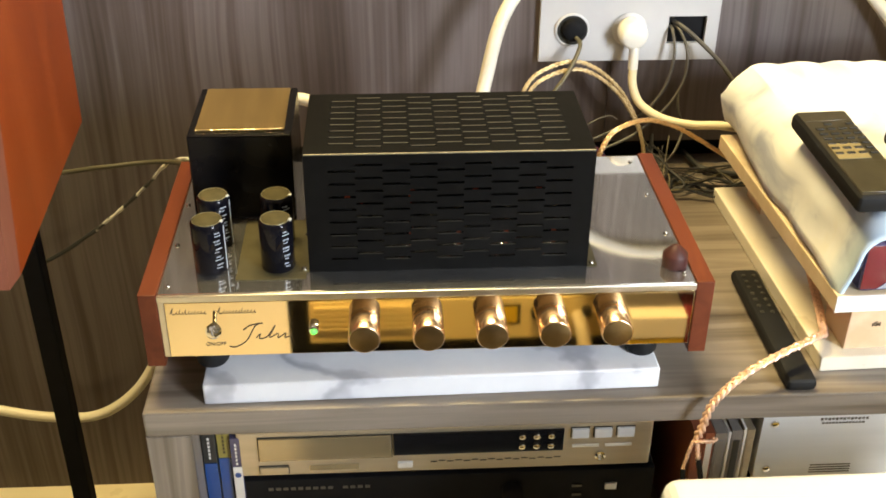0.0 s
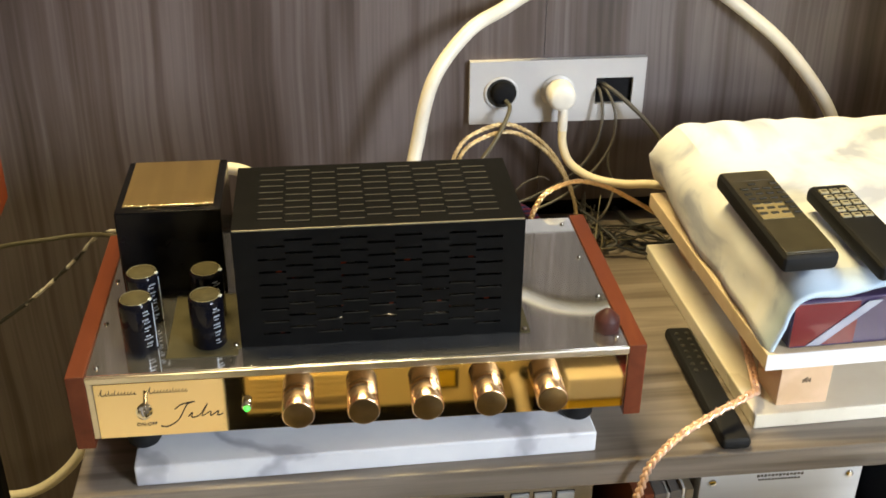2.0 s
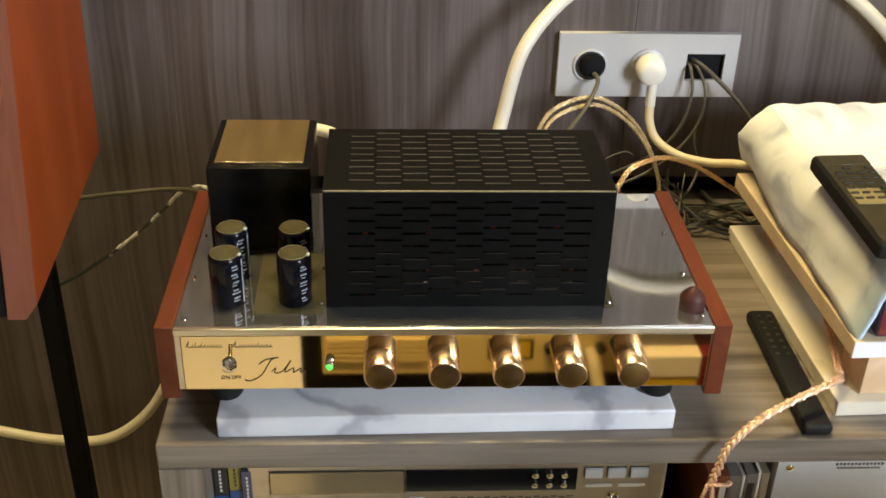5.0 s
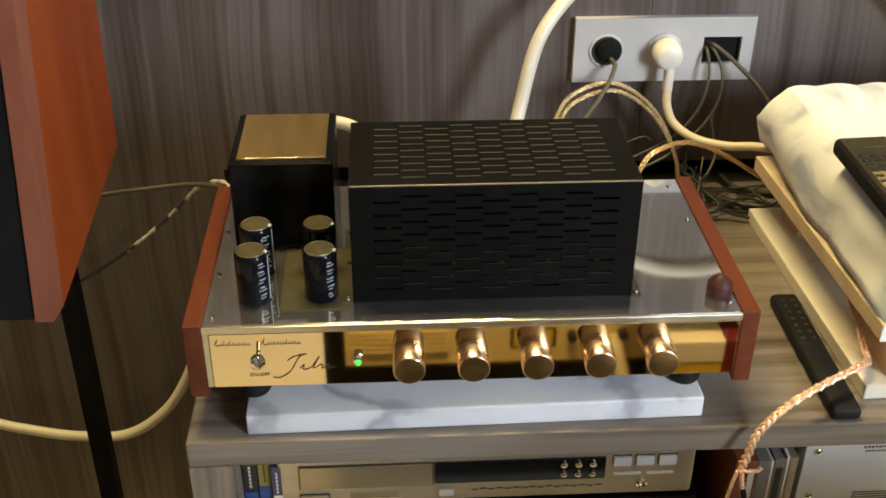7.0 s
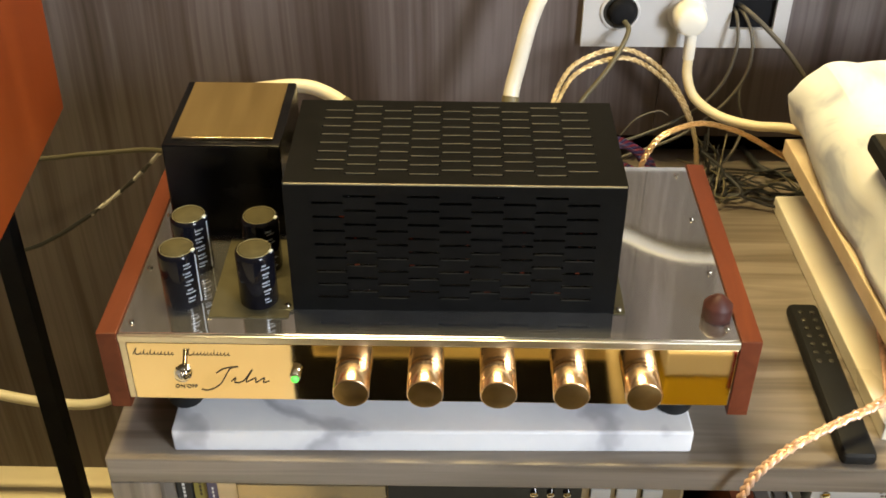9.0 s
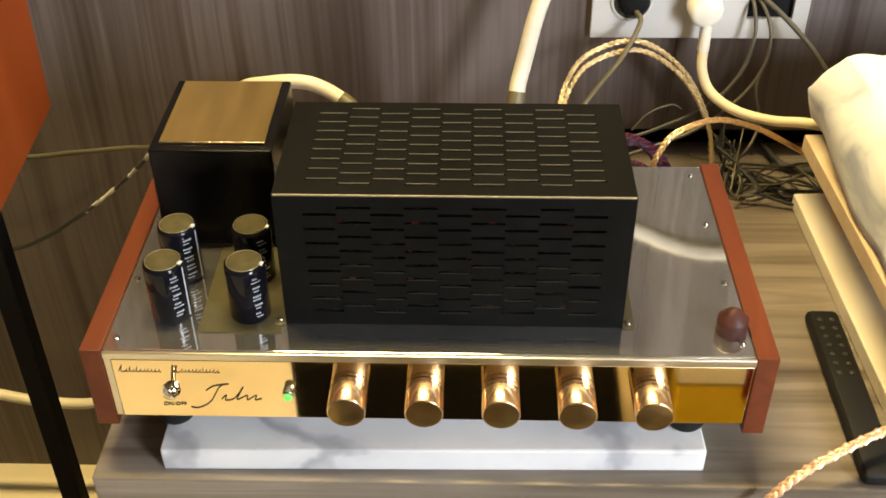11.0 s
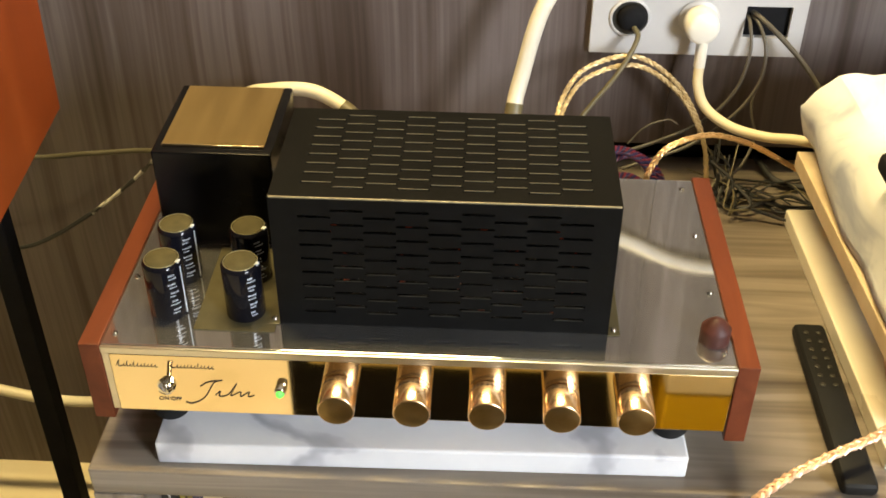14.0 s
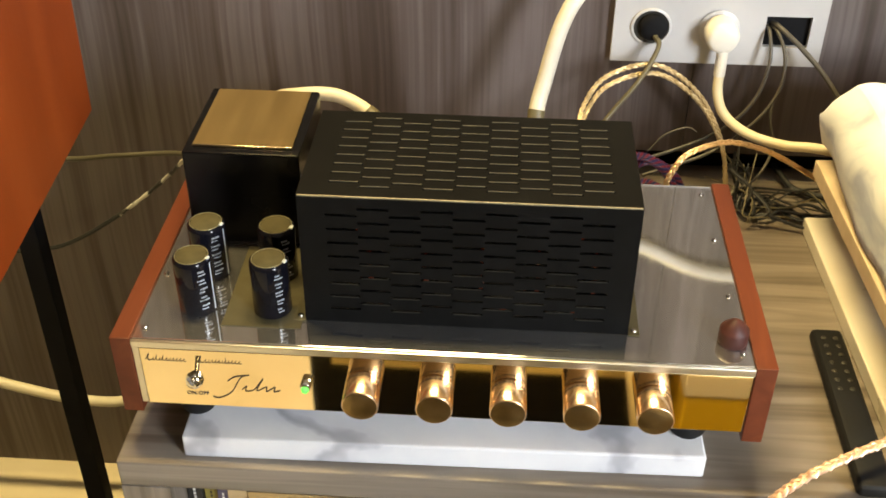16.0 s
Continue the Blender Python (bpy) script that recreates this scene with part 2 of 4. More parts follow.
M_SILVER = tex(mat("pale_silver_panel", (0.66, 0.68, 0.7), 0.42, 0.15), [(0.3, (0.64, 0.66, 0.68)), (0.7, (0.70, 0.72, 0.74))], 25, (0.2, 3, 3))
M_REMOTE = tex(mat("olive_black_remote", (0.045, 0.038, 0.02), 0.32), [(0.3, (0.038, 0.032, 0.017)), (0.7, (0.055, 0.047, 0.026))], 60, bump=0.1, bump_scale=700)
M_REMPANEL = mat("gold_keypad_panel", (0.30, 0.24, 0.11), 0.4, 0.2)
M_KEYDARK = mat("dark_key", (0.02, 0.018, 0.012), 0.5)
M_KEYPALE = mat("pale_key", (0.34, 0.31, 0.2), 0.5)
M_BLUE = mat("blue_case", (0.008, 0.055, 0.23), 0.3)
M_YELLOW = mat("olive_yellow_spine", (0.24, 0.20, 0.045), 0.35)
M_CLEAR = mat("violet_case", (0.055, 0.05, 0.10), 0.15)
M_CDRED = mat("rust_spine", (0.24, 0.075, 0.035), 0.35)
M_CDGREY = mat("grey_spine", (0.2, 0.18, 0.16), 0.35)
M_CDWHITE = mat("white_spine", (0.68, 0.66, 0.62), 0.4)
M_PURPLE = mat("violet_cover", (0.055, 0.035, 0.09), 0.2, coat=0.6)
M_COVRED = mat("red_cover", (0.15, 0.014, 0.02), 0.2, coat=0.6)
M_COVBLUE = mat("pale_blue_cover", (0.34, 0.36, 0.44), 0.2, coat=0.6)
M_LID = tex(mat("white_lacquer", (0.8, 0.82, 0.86), 0.3), [(0.3, (0.78, 0.80, 0.85)), (0.7, (0.82, 0.84, 0.88))], 8, rough=(0.25, 0.35))
M_CAPRIM = mat("pale_rim", (0.25, 0.23, 0.13), 0.35, 0.4)
M_YLABEL = mat("yellow_label", (0.75, 0.5, 0.02), 0.4)
M_CREAMCARD = mat("cream_card", (0.85, 0.79, 0.64), 0.5)
M_BRASSBACK = mat("yellowed_metal_back", (0.82, 0.66, 0.28), 0.35)

# marble with grey diagonal veins
t = M_MARBLE.node_tree
b = t.nodes["Principled BSDF"]
co, mp = t.nodes.new("ShaderNodeTexCoord"), t.nodes.new("ShaderNodeMapping")
mp.inputs["Rotation"].default_value = (0, 0, radians(-48))
t.links.new(co.outputs["Object"], mp.inputs[0])
wv = t.nodes.new("ShaderNodeTexWave")
wv.inputs["Scale"].default_value, wv.inputs["Distortion"].default_value = 2.6, 9.0
wv.inputs["Detail"].default_value, wv.inputs["Detail Scale"].default_value = 5.0, 1.6
t.links.new(mp.outputs[0], wv.inputs["Vector"])
rp = t.nodes.new("ShaderNodeValToRGB")
rp.color_ramp.elements[0].color = (0.48, 0.49, 0.53, 1)
rp.color_ramp.elements[1].color = (0.82, 0.83, 0.85, 1)
for p_, c_ in ((0.02, (0.58, 0.59, 0.63)), (0.07, (0.76, 0.77, 0.80)), (0.3, (0.82, 0.83, 0.85))):
    rp.color_ramp.elements.new(p_).color = (*c_, 1)
t.links.new(wv.outputs["Fac"], rp.inputs[0])
cl = t.nodes.new("ShaderNodeTexNoise")
cl.inputs["Scale"].default_value, cl.inputs["Detail"].default_value = 9, 6
t.links.new(co.outputs["Object"], cl.inputs["Vector"])
cr = t.nodes.new("ShaderNodeValToRGB")
cr.color_ramp.elements[0].position, cr.color_ramp.elements[0].color = 0.35, (0.86, 0.87, 0.89, 1)
cr.color_ramp.elements[1].position, cr.color_ramp.elements[1].color = 0.6, (1, 1, 1, 1)
t.links.new(cl.outputs["Fac"], cr.inputs[0])
mm = t.nodes.new("ShaderNodeMixRGB")
mm.blend_type, mm.inputs[0].default_value = "MULTIPLY", 1.0
t.links.new(rp.outputs[0], mm.inputs[1])
t.links.new(cr.outputs[0], mm.inputs[2])
t.links.new(mm.outputs[0], b.inputs["Base Color"])

# terry towel: white with a faded pattern in blue and yellow, fine looped relief
M_TOWEL = tex(mat("towel_cotton", (0.8, 0.8, 0.76), 0.95), [(0.38, (0.46, 0.50, 0.60)), (0.48, (0.80, 0.83, 0.85)), (0.57, (0.86, 0.88, 0.89)), (0.70, (0.84, 0.84, 0.78))], 9, (1, 1, 1.6), 4, 0.8, 0.45, 950)
# cool window light on the front hem, mixed into the colour as blue
t = M_TOWEL.node_tree
b = t.nodes["Principled BSDF"]
src = b.inputs["Base Color"].links[0].from_socket
co, sep = t.nodes.new("ShaderNodeTexCoord"), t.nodes.new("ShaderNodeSeparateXYZ")
t.links.new(co.outputs["Object"], sep.inputs[0])
band = t.nodes.new("ShaderNodeMapRange")
band.inputs["From Min"].default_value, band.inputs["From Max"].default_value = -0.444, -0.414
band.inputs["To Min"].default_value, band.inputs["To Max"].default_value = 0.75, 0.0
t.links.new(sep.outputs["Y"], band.inputs[0])
mx = t.nodes.new("ShaderNodeMixRGB")
t.links.new(band.outputs[0], mx.inputs[0])
t.links.new(src, mx.inputs[1])
mx.inputs[2].default_value = (0.40, 0.56, 0.72, 1)
t.links.new(mx.outputs[0], b.inputs["Base Color"])

# ---- mesh helpers ----


def box(bm, x0, x1, y0, y1, z0, z1, bevel=0.0, seg=2):
    m = Matrix.LocRotScale(((x0 + x1) / 2, (y0 + y1) / 2, (z0 + z1) / 2), None, (x1 - x0, y1 - y0, z1 - z0))
    r = bmesh.ops.create_cube(bm, size=1, matrix=m)
    if bevel:
        vs = set(r["verts"])
        es = [e for e in bm.edges if e.verts[0] in vs and e.verts[1] in vs]
        bmesh.ops.bevel(bm, geom=es, offset=bevel, segments=seg, affect="EDGES", profile=0.5)
    return bm


def mark_round(bm):
    """Marks a mesh as made of turned or tubular shapes, whose facets shade smoothly."""
    if not bm.faces.layers.int.get("turned"):
        bm.faces.layers.int.new("turned")


def lathe(bm, profile, m=Matrix(), seg=32):
    """Closed solid turned round z: profile of (radius, z)."""
    mark_round(bm)
    rings = []
    for r, z in profile:
        rings.append([bm.verts.new(m @ Vector((r * math.cos(2 * math.pi * k / seg), r * math.sin(2 * math.pi * k / seg), z))) for k in range(seg)])
    for a, c in zip(rings, rings[1:]):
        for k in range(seg):
            bm.faces.new((a[k], a[(k + 1) % seg], c[(k + 1) % seg], c[k]))
    bm.faces.new(rings[0][::-1])
    bm.faces.new(rings[-1])
    return bm


def smooth_path(pts, n=10):
    """Points along a smooth curve through pts."""
    p = [Vector(a) for a in pts]
    p = [2 * p[0] - p[1], *p, 2 * p[-1] - p[-2]]
    out = []
    for i in range(1, len(p) - 2):
        for k in range(n):
            s = k / n
            a, q, c, d = p[i - 1], p[i], p[i + 1], p[i + 2]
            out.append(0.5 * (2 * q + (c - a) * s + (2 * a - 5 * q + 4 * c - d) * s * s + (3 * q - a - 3 * c + d) * s ** 3))
    out.append(p[-2])
    return out


def frames(path):
    res, up = [], Vector((0.13, 0.2, 0.97))
    for i, q in enumerate(path):
        d = (path[min(i + 1, len(path) - 1)] - path[max(i - 1, 0)]).normalized()
        side = up.cross(d)
        side = side.normalized() if side.length > 1e-4 else Vector((1, 0, 0))
        up = d.cross(side).normalized()
        res.append((q, side, up))
    return res


def tube(bm, path, r, seg=10):
    mark_round(bm)
    rings = []
    for q, s, u in frames(path):
        rings.append([bm.verts.new(q + r * (math.cos(2 * math.pi * k / seg) * s + math.sin(2 * math.pi * k / seg) * u)) for k in range(seg)])
    for a, c in zip(rings, rings[1:]):
        for k in range(seg):
            bm.faces.new((a[k], a[(k + 1) % seg], c[(k + 1) % seg], c[k]))
    bm.faces.new(rings[0][::-1])
    bm.faces.new(rings[-1])
    return bm


def braid(bm, pts, r, pitch, strands=3, wire=None, n=10, first=0, step=1, plait=True):
    """Strands along a path, plaited over and under one another, or else twisted."""
    path = smooth_path(pts, n)
    fine = []
    for a, c in zip(path, path[1:]):
        k = max(1, int((c - a).length / (pitch / 8)))
        fine += [a.lerp(c, j / k) for j in range(k)]
    fine.append(path[-1])
    fr, s = frames(fine), 0.0
    lens = [0.0]
    for a, c in zip(fine, fine[1:]):
        lens.append(lens[-1] + (c - a).length)
    for i in range(first, strands, step):
        ph = 2 * math.pi * i / strands
        line = []
        for (q, sd, u), l in zip(fr, lens):
            a = 2 * math.pi * l / pitch + ph
            line.append(q + sd * r * math.sin(a) + u * r * (0.5 * math.sin(2 * a) if plait else math.cos(a)))
        tube(bm, line, wire or r * 0.85, 7)
    return bm


def finish(ob, smooth, angle):
    me = ob.data
    if smooth:
        me.shade_smooth()
        me.set_sharp_from_angle(angle=radians(angle))


def part(name, bm, material, parent=None, label="", smooth=True):
    me = bpy.data.meshes.new(name)
    bmesh.ops.recalc_face_normals(bm, faces=bm.faces)
    layer = bm.faces.layers.int.get("turned")
    angle = 50 if layer else 20
    if layer:
        bm.faces.layers.int.remove(layer)
    bm.to_mesh(me)
    bm.free()
    me.materials.append(material)
    ob = new(name, me)
    finish(ob, smooth, angle)
    if parent:
        ob.parent = parent
    if label:
        ob["label"] = label
    return ob


def thing(name, label, category, at=(0, 0, 0), turn=0, group=""):
    ob = new(name)
    ob.empty_display_size = 0.02
    ob.matrix_world = pose(*at, 0, 0, turn)
    return tagged(ob, label, category, group)


def B():
    return bmesh.new()


def bx(*a, **k):
    return box(bmesh.new(), *a, **k)


def words(text, size, material, parent, m, name="lettering"):
    cu = bpy.data.curves.new(name, "FONT")
    cu.body, cu.size, cu.align_x, cu.align_y, cu.extrude = text, size, "CENTER", "CENTER", 0.0002
    tmp = new("tmp", cu)
    me = bpy.data.meshes.new_from_object(tmp.evaluated_get(bpy.context.evaluated_depsgraph_get()))
    bpy.data.objects.remove(tmp)
    me.materials.append(material)
    ob = new(name, me)
    ob.parent, ob.matrix_local = parent, m
    return ob


UPRIGHT = pose(0, 0, 0, 90, 0, 0)

# ---- the room ----
FLOOR, TOP = -0.03, 0.506
XL, XR, YB, CEIL = -2.0, 2.7, -2.4, 2.6
tagged(part("floor", bx(XL - 0.1, XR + 0.1, YB - 0.1, 0.1, FLOOR - 0.1, FLOOR), M_FLOOR), "cream polished floor under the furniture", "floor", kind="structure")
SEAM, FOOT, WEST_END = 0.292, 0.541, -0.24
bm = B()
ring = [[bm.verts.new((x, y, z)) for x, z in ((XL, FLOOR), (WEST_END, FLOOR), (WEST_END, FOOT), (SEAM - 0.0004, FOOT), (SEAM - 0.0004, CEIL), (XL, CEIL))] for y in (0.0, 0.06)]
bm.faces.new(ring[0])
bm.faces.new(ring[1][::-1])
for k in range(6):
    bm.faces.new((ring[0][k], ring[1][k], ring[1][(k + 1) % 6], ring[0][(k + 1) % 6]))
wn_ = part("wall_north", bm, M_WALL, smooth=False)
tagged(wn_, "brown-grey wood laminate wall panelling with vertical grain", "wall", kind="structure")
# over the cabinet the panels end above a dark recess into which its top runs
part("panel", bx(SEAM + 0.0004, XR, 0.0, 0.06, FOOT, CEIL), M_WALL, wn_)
# black sheet puts the shade of the recess into colour
part("recess_dark_sheet", bx(XL, XR, 0.062, 0.1, FLOOR, CEIL), M_MATTBLK, wn_)
tagged(part("wall_west", bx(XL - 0.1, XL, YB, 0.1, FLOOR, CEIL), M_CREAM), "plain taupe painted wall", "wall", kind="structure")
tagged(part("wall_east", bx(XR, XR + 0.1, YB, 0.1, FLOOR, CEIL), M_CREAM), "plain taupe painted wall", "wall", kind="structure")
# added out of view: keeps window light off the panelling at the right
tagged(part("wall_window_block", bx(0.97, 1.07, -0.80, 0.0, FLOOR, CEIL), M_CREAM), "unseen plain taupe wall added to block window light at the right", "wall", kind="structure")
bm = B()
wx0, wx1, wz0, wz1 = WINDOW[0] - WIN_W, WINDOW[0] + WIN_W, WINDOW[2] - WIN_H, WINDOW[2] + WIN_H
box(bm, XL, wx0, YB - 0.1, YB, FLOOR, CEIL)
box(bm, wx1, XR, YB - 0.1, YB, FLOOR, CEIL)
box(bm, wx0, wx1, YB - 0.1, YB, FLOOR, wz0)
box(bm, wx0, wx1, YB - 0.1, YB, wz1, CEIL)
tagged(part("wall_south", bm, M_CREAM), "plain taupe painted wall with a window opening", "wall", kind="structure")
tagged(part("ceiling", bx(XL - 0.1, XR + 0.1, YB - 0.1, 0.1, CEIL, CEIL + 0.1), M_CEIL), "plain off-white ceiling", "ceiling", kind="structure")
win = thing("window_1", "white framed window letting in daylight", "window", (WINDOW[0], YB, WINDOW[2]))
win["kind"] = "structure"
bm = B()
WI, WJ = WIN_W - 0.05, WIN_H - 0.05
for a in ((-WIN_W, -WI, -WIN_H, WIN_H), (WI, WIN_W, -WIN_H, WIN_H), (-WI, WI, -WIN_H, -WJ), (-WI, WI, WJ, WIN_H)):
    box(bm, a[0], a[1], -0.08, -0.03, a[2], a[3])
part("window_frame", bm, M_PLAST, win)
g = part("pane", bx(-WI, WI, -0.06, -0.054, -WJ, WJ), M_GLASS, win)
g.visible_shadow = False
# fixture is out of view, added to go with the warm light
cl_ = thing("added_ceiling_light", "unseen long ceiling lamp added for the warm light, parallel to the panelled wall", "ceiling lamp", (*LAMP, CEIL))
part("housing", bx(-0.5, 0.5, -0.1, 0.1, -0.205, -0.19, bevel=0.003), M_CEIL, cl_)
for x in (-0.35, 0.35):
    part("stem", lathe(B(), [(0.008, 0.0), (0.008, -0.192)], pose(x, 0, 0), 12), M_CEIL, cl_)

# ---- the low cabinet ----
CF, CX0, CX1 = -0.483, -0.222, 0.968
cab = thing("media_cabinet", "low grey-brown wood laminate media cabinet with open shelves", "cabinet", (0, 0, FLOOR))
cz = -FLOOR


def cpart(name, x0, x1, y0, y1, z0, z1, m=M_CAB, bev=0.0012):
    return part(name, bx(x0, x1, y0, y1, z0 + cz, z1 + cz, bevel=bev), m, cab)


cpart("top_board", CX0, CX1, CF, 0.032, 0.477, TOP, bev=0.0025)
cpart("side_board", CX0, CX0 + 0.042, CF, -0.05, FLOOR, 0.477, M_CABV)
cpart("side_board", CX1 - 0.042, CX1, CF, -0.05, FLOOR, 0.477, M_CABV)
cpart("shelf", CX0 + 0.042, CX1 - 0.042, CF + 0.006, -0.062, 0.255, 0.281)
cpart("bottom_board", CX0 + 0.042, CX1 - 0.042, CF + 0.006, -0.062, 0.03, 0.056)
cpart("plinth", CX0 + 0.05, CX1 - 0.05, CF + 0.05, CF + 0.068, FLOOR, 0.03)
cpart("back_board", CX0 + 0.042, CX1 - 0.042, -0.062, -0.052, 0.056, 0.477, M_CABV)

# ---- marble slab and amplifier ----
MZ = 0.529
tagged(part("marble_slab", bx(-0.2145, 0.2145, -0.14, 0.14, TOP, MZ, bevel=0.0022), M_MARBLE), "white marble slab with grey veins, carrying the amplifier", "slab").matrix_world = pose(0.0465, -0.330, 0, 0, 0, 0.9)

amp = thing("tube_amplifier", "valve amplifier with gold mirror front, steel top and red wood cheeks", "amplifier", (0.045, -0.455, MZ))
# local: x from the middle, y from the front backwards, z from the slab
Z0, ZT, HW, DEP = 0.021, 0.089, 0.244, 0.262
body = part("chassis", bx(-HW, HW, 0.002, DEP - 0.004, Z0, ZT - 0.003), M_STEEL, amp, "polished steel chassis")
part("top_plate", bx(-HW, HW, 0.0, DEP - 0.003, ZT - 0.0028, ZT, bevel=0.0012), M_STEEL, amp, "polished brushed steel top plate")
part("front_lip", bx(-HW, HW, -0.0032, -0.0002, ZT - 0.0075, ZT - 0.0002, bevel=0.0010), M_LIP, amp)
part("panel_strip", bx(-HW + 0.0002, -HW + 0.0056, -0.0020, 0.0016, Z0 + 0.001, ZT - 0.0078, bevel=0.0004), M_LIP, amp, "pale steel end strip")
part("front_panel", bx(-HW + 0.0059, HW - 0.001, -0.0026, 0.0016, Z0 + 0.001, ZT - 0.0076, bevel=0.0006), M_GOLD, amp, "gold mirror front panel")
for s in (-1, 1):
    part("cheek", bx(min(s * HW, s * (HW + 0.0165)), max(s * HW, s * (HW + 0.0165)), -0.003, DEP, 0.012, ZT + 0.0015, bevel=0.0009), M_RED, amp, "red stained wooden side cheek")
for fx, fy in ((-0.205, 0.022), (0.205, 0.022), (-0.205, 0.235), (0.205, 0.235)):
    part("foot", lathe(B(), [(0.0135, 0), (0.0155, 0.003), (0.0155, 0.018), (0.013, Z0)], pose(fx, fy, 0), 28), M_RUBBER, amp)
KR = 0.0145
KX = (-0.060, -0.002, 0.0555, 0.1125, 0.169)
for i, kx in enumerate(KX):
    k = part("knob", lathe(B(), [(KR - 0.001, 0), (KR, 0.0004), (KR, 0.0240), (KR - 0.0008, 0.0248), (KR - 0.0012, 0.0248), (KR - 0.0014, 0.0245)], pose(kx, -0.003, 0.0535, 90, 0, 0), 40), M_COPPER, amp, "rose gold turned control knob")
    # end faces are coloured dark for the dim surroundings they would mirror
    part("knob_face", lathe(B(), [(KR - 0.0012, 0.0), (KR - 0.0012, 0.0004), (KR - 0.002, 0.0007)], pose(kx, -0.0277, 0.0535, 90, 0, 0), 40), M_KNOBEND, k, "gold end face darkened for its dark reflection")
    bm = B()
    for a in range(-4, 5):
        th = radians(90 + a * 15)
        q = pose(kx + (KR + 0.0001) * math.cos(th), -0.0062 - (0.0010 if a == 0 else 0), 0.0535 + (KR + 0.0001) * math.sin(th), 0, 90 - math.degrees(th), 0)
        bmesh.ops.create_cube(bm, size=1, matrix=q @ Matrix.Diagonal((0.0006, 0.004 if a == 0 else 0.0022, 0.0003, 1)))
    ring = [pose(kx + (KR + 0.00005) * math.cos(radians(x)), -0.0072, 0.0535 + (KR + 0.00005) * math.sin(radians(x))).translation for x in range(20, 161, 7)]
    tube(bm, ring, 0.00025, 4)
    part("scale", bm, M_INK, k, "engraved dark scale")
# on-off switch
sw = part("switch", lathe(B(), [(0.0072, 0), (0.0072, 0.0012), (0.0056, 0.0018), (0.0056, 0.005), (0.0032, 0.0065)], pose(-0.197, -0.0026, 0.050, 90, 0, 0), 24), M_CHROME, amp, "chrome toggle switch")
part("lever", tube(B(), [Vector((-0.197, -0.008, 0.050)), Vector((-0.1967, -0.0125, 0.0560)), Vector((-0.1963, -0.0165, 0.0630))], 0.0019, 12), M_CHROME, sw)
words("ON/OFF", 0.0050, M_INK, amp, pose(-0.196, -0.0029, 0.0355) @ UPRIGHT)
led = part("indicator_bezel", lathe(B(), [(0.0045, 0), (0.0045, 0.006), (0.0036, 0.007)], pose(-0.106, -0.0026, 0.0525, 90, 0, 0), 20), M_CHROME, amp)
part("led", lathe(B(), [(0.0032, 0), (0.0032, 0.0075), (0.0024, 0.0092), (0.001, 0.0100)], pose(-0.106, -0.0026, 0.0515, 90, 0, 0), 18), M_LED, led, "lit green indicator")
# script marks: plain strokes in ink
rng = random.Random(4)
bm = B()
for x0, n in ((-0.234, 11), (-0.192, 12)):
    x = x0
    for k in range(n):
        hgt = 0.0066 if k == 0 else rng.choice((0.0026, 0.0029, 0.0033, 0.0052))
        w = 0.0050 if k == 0 else rng.uniform(0.0024, 0.0032)
        base = 0.0690
        tube(bm, smooth_path([(x, -0.0028, base + 0.0006), (x + 0.35 * w, -0.0028, base + hgt * 0.6), (x + 0.62 * w, -0.0028, base + hgt), (x + 0.40 * w, -0.0028, base + hgt * 0.35), (x + 0.55 * w, -0.0028, base), (x + w, -0.0028, base + 0.0006)], 4), 0.00030 if k else 0.00042, 4)
        x += w
part("script_line", bm, M_INK, amp, "fine dark script strokes")
bm = B()
tube(bm, smooth_path([(-0.184, -0.0028, 0.0325), (-0.178, -0.0028, 0.0318), (-0.168, -0.0028, 0.0385), (-0.159, -0.0028, 0.0545), (-0.152, -0.0028, 0.0575), (-0.163, -0.0028, 0.0555), (-0.170, -0.0028, 0.0505)], 8), 0.0006, 5)
tube(bm, smooth_path([(-0.159, -0.0028, 0.0415), (-0.155, -0.0028, 0.0455), (-0.156, -0.0028, 0.0405), (-0.149, -0.0028, 0.0425), (-0.141, -0.0028, 0.0545), (-0.147, -0.0028, 0.0415), (-0.139, -0.0028, 0.0455), (-0.139, -0.0028, 0.0408), (-0.132, -0.0028, 0.0458), (-0.133, -0.0028, 0.041), (-0.128, -0.0028, 0.0425)], 8), 0.00055, 5)
part("script_flourish", bm, M_INK, amp, "dark script flourish")
# screws on the top plate


def screw(x, y, z, par):
    s = part("screw", lathe(B(), [(0.0024, 0), (0.0024, 0.0012), (0.0019, 0.0019), (0.0011, 0.0019), (0.0009, 0.0012)], pose(x, y, z), 12), M_CHROME, par)
    return s


for sx, sy in ((-0.236, 0.013), (-0.238, 0.085), (-0.239, 0.165), (-0.239, 0.245), (0.236, 0.015), (0.2355, 0.088), (0.234, 0.168), (0.232, 0.243), (-0.1, 0.245)):
    screw(sx, sy, ZT, amp)
# rosewood key on the top plate
part("finial", lathe(B(), [(0.0115, 0), (0.0120, 0.0015), (0.0120, 0.0115), (0.0112, 0.0135), (0.006, 0.019), (0.0025, 0.0215), (0.001, 0.022)], pose(0.2300, 0.0300, ZT), 12), M_KNOBWOOD, amp, "turned rosewood finial")

# transformer block
tr = part("transformer", bx(-0.227, -0.1275, 0.135, 0.251, ZT, ZT + 0.091, bevel=0.0018), M_LACQ, amp, "black transformer housing")
part("plaque", bx(-0.2200, -0.1345, 0.145, 0.247, ZT + 0.0911, ZT + 0.0925, bevel=0.0006), M_PLAQUE, tr, "brushed brass plaque")
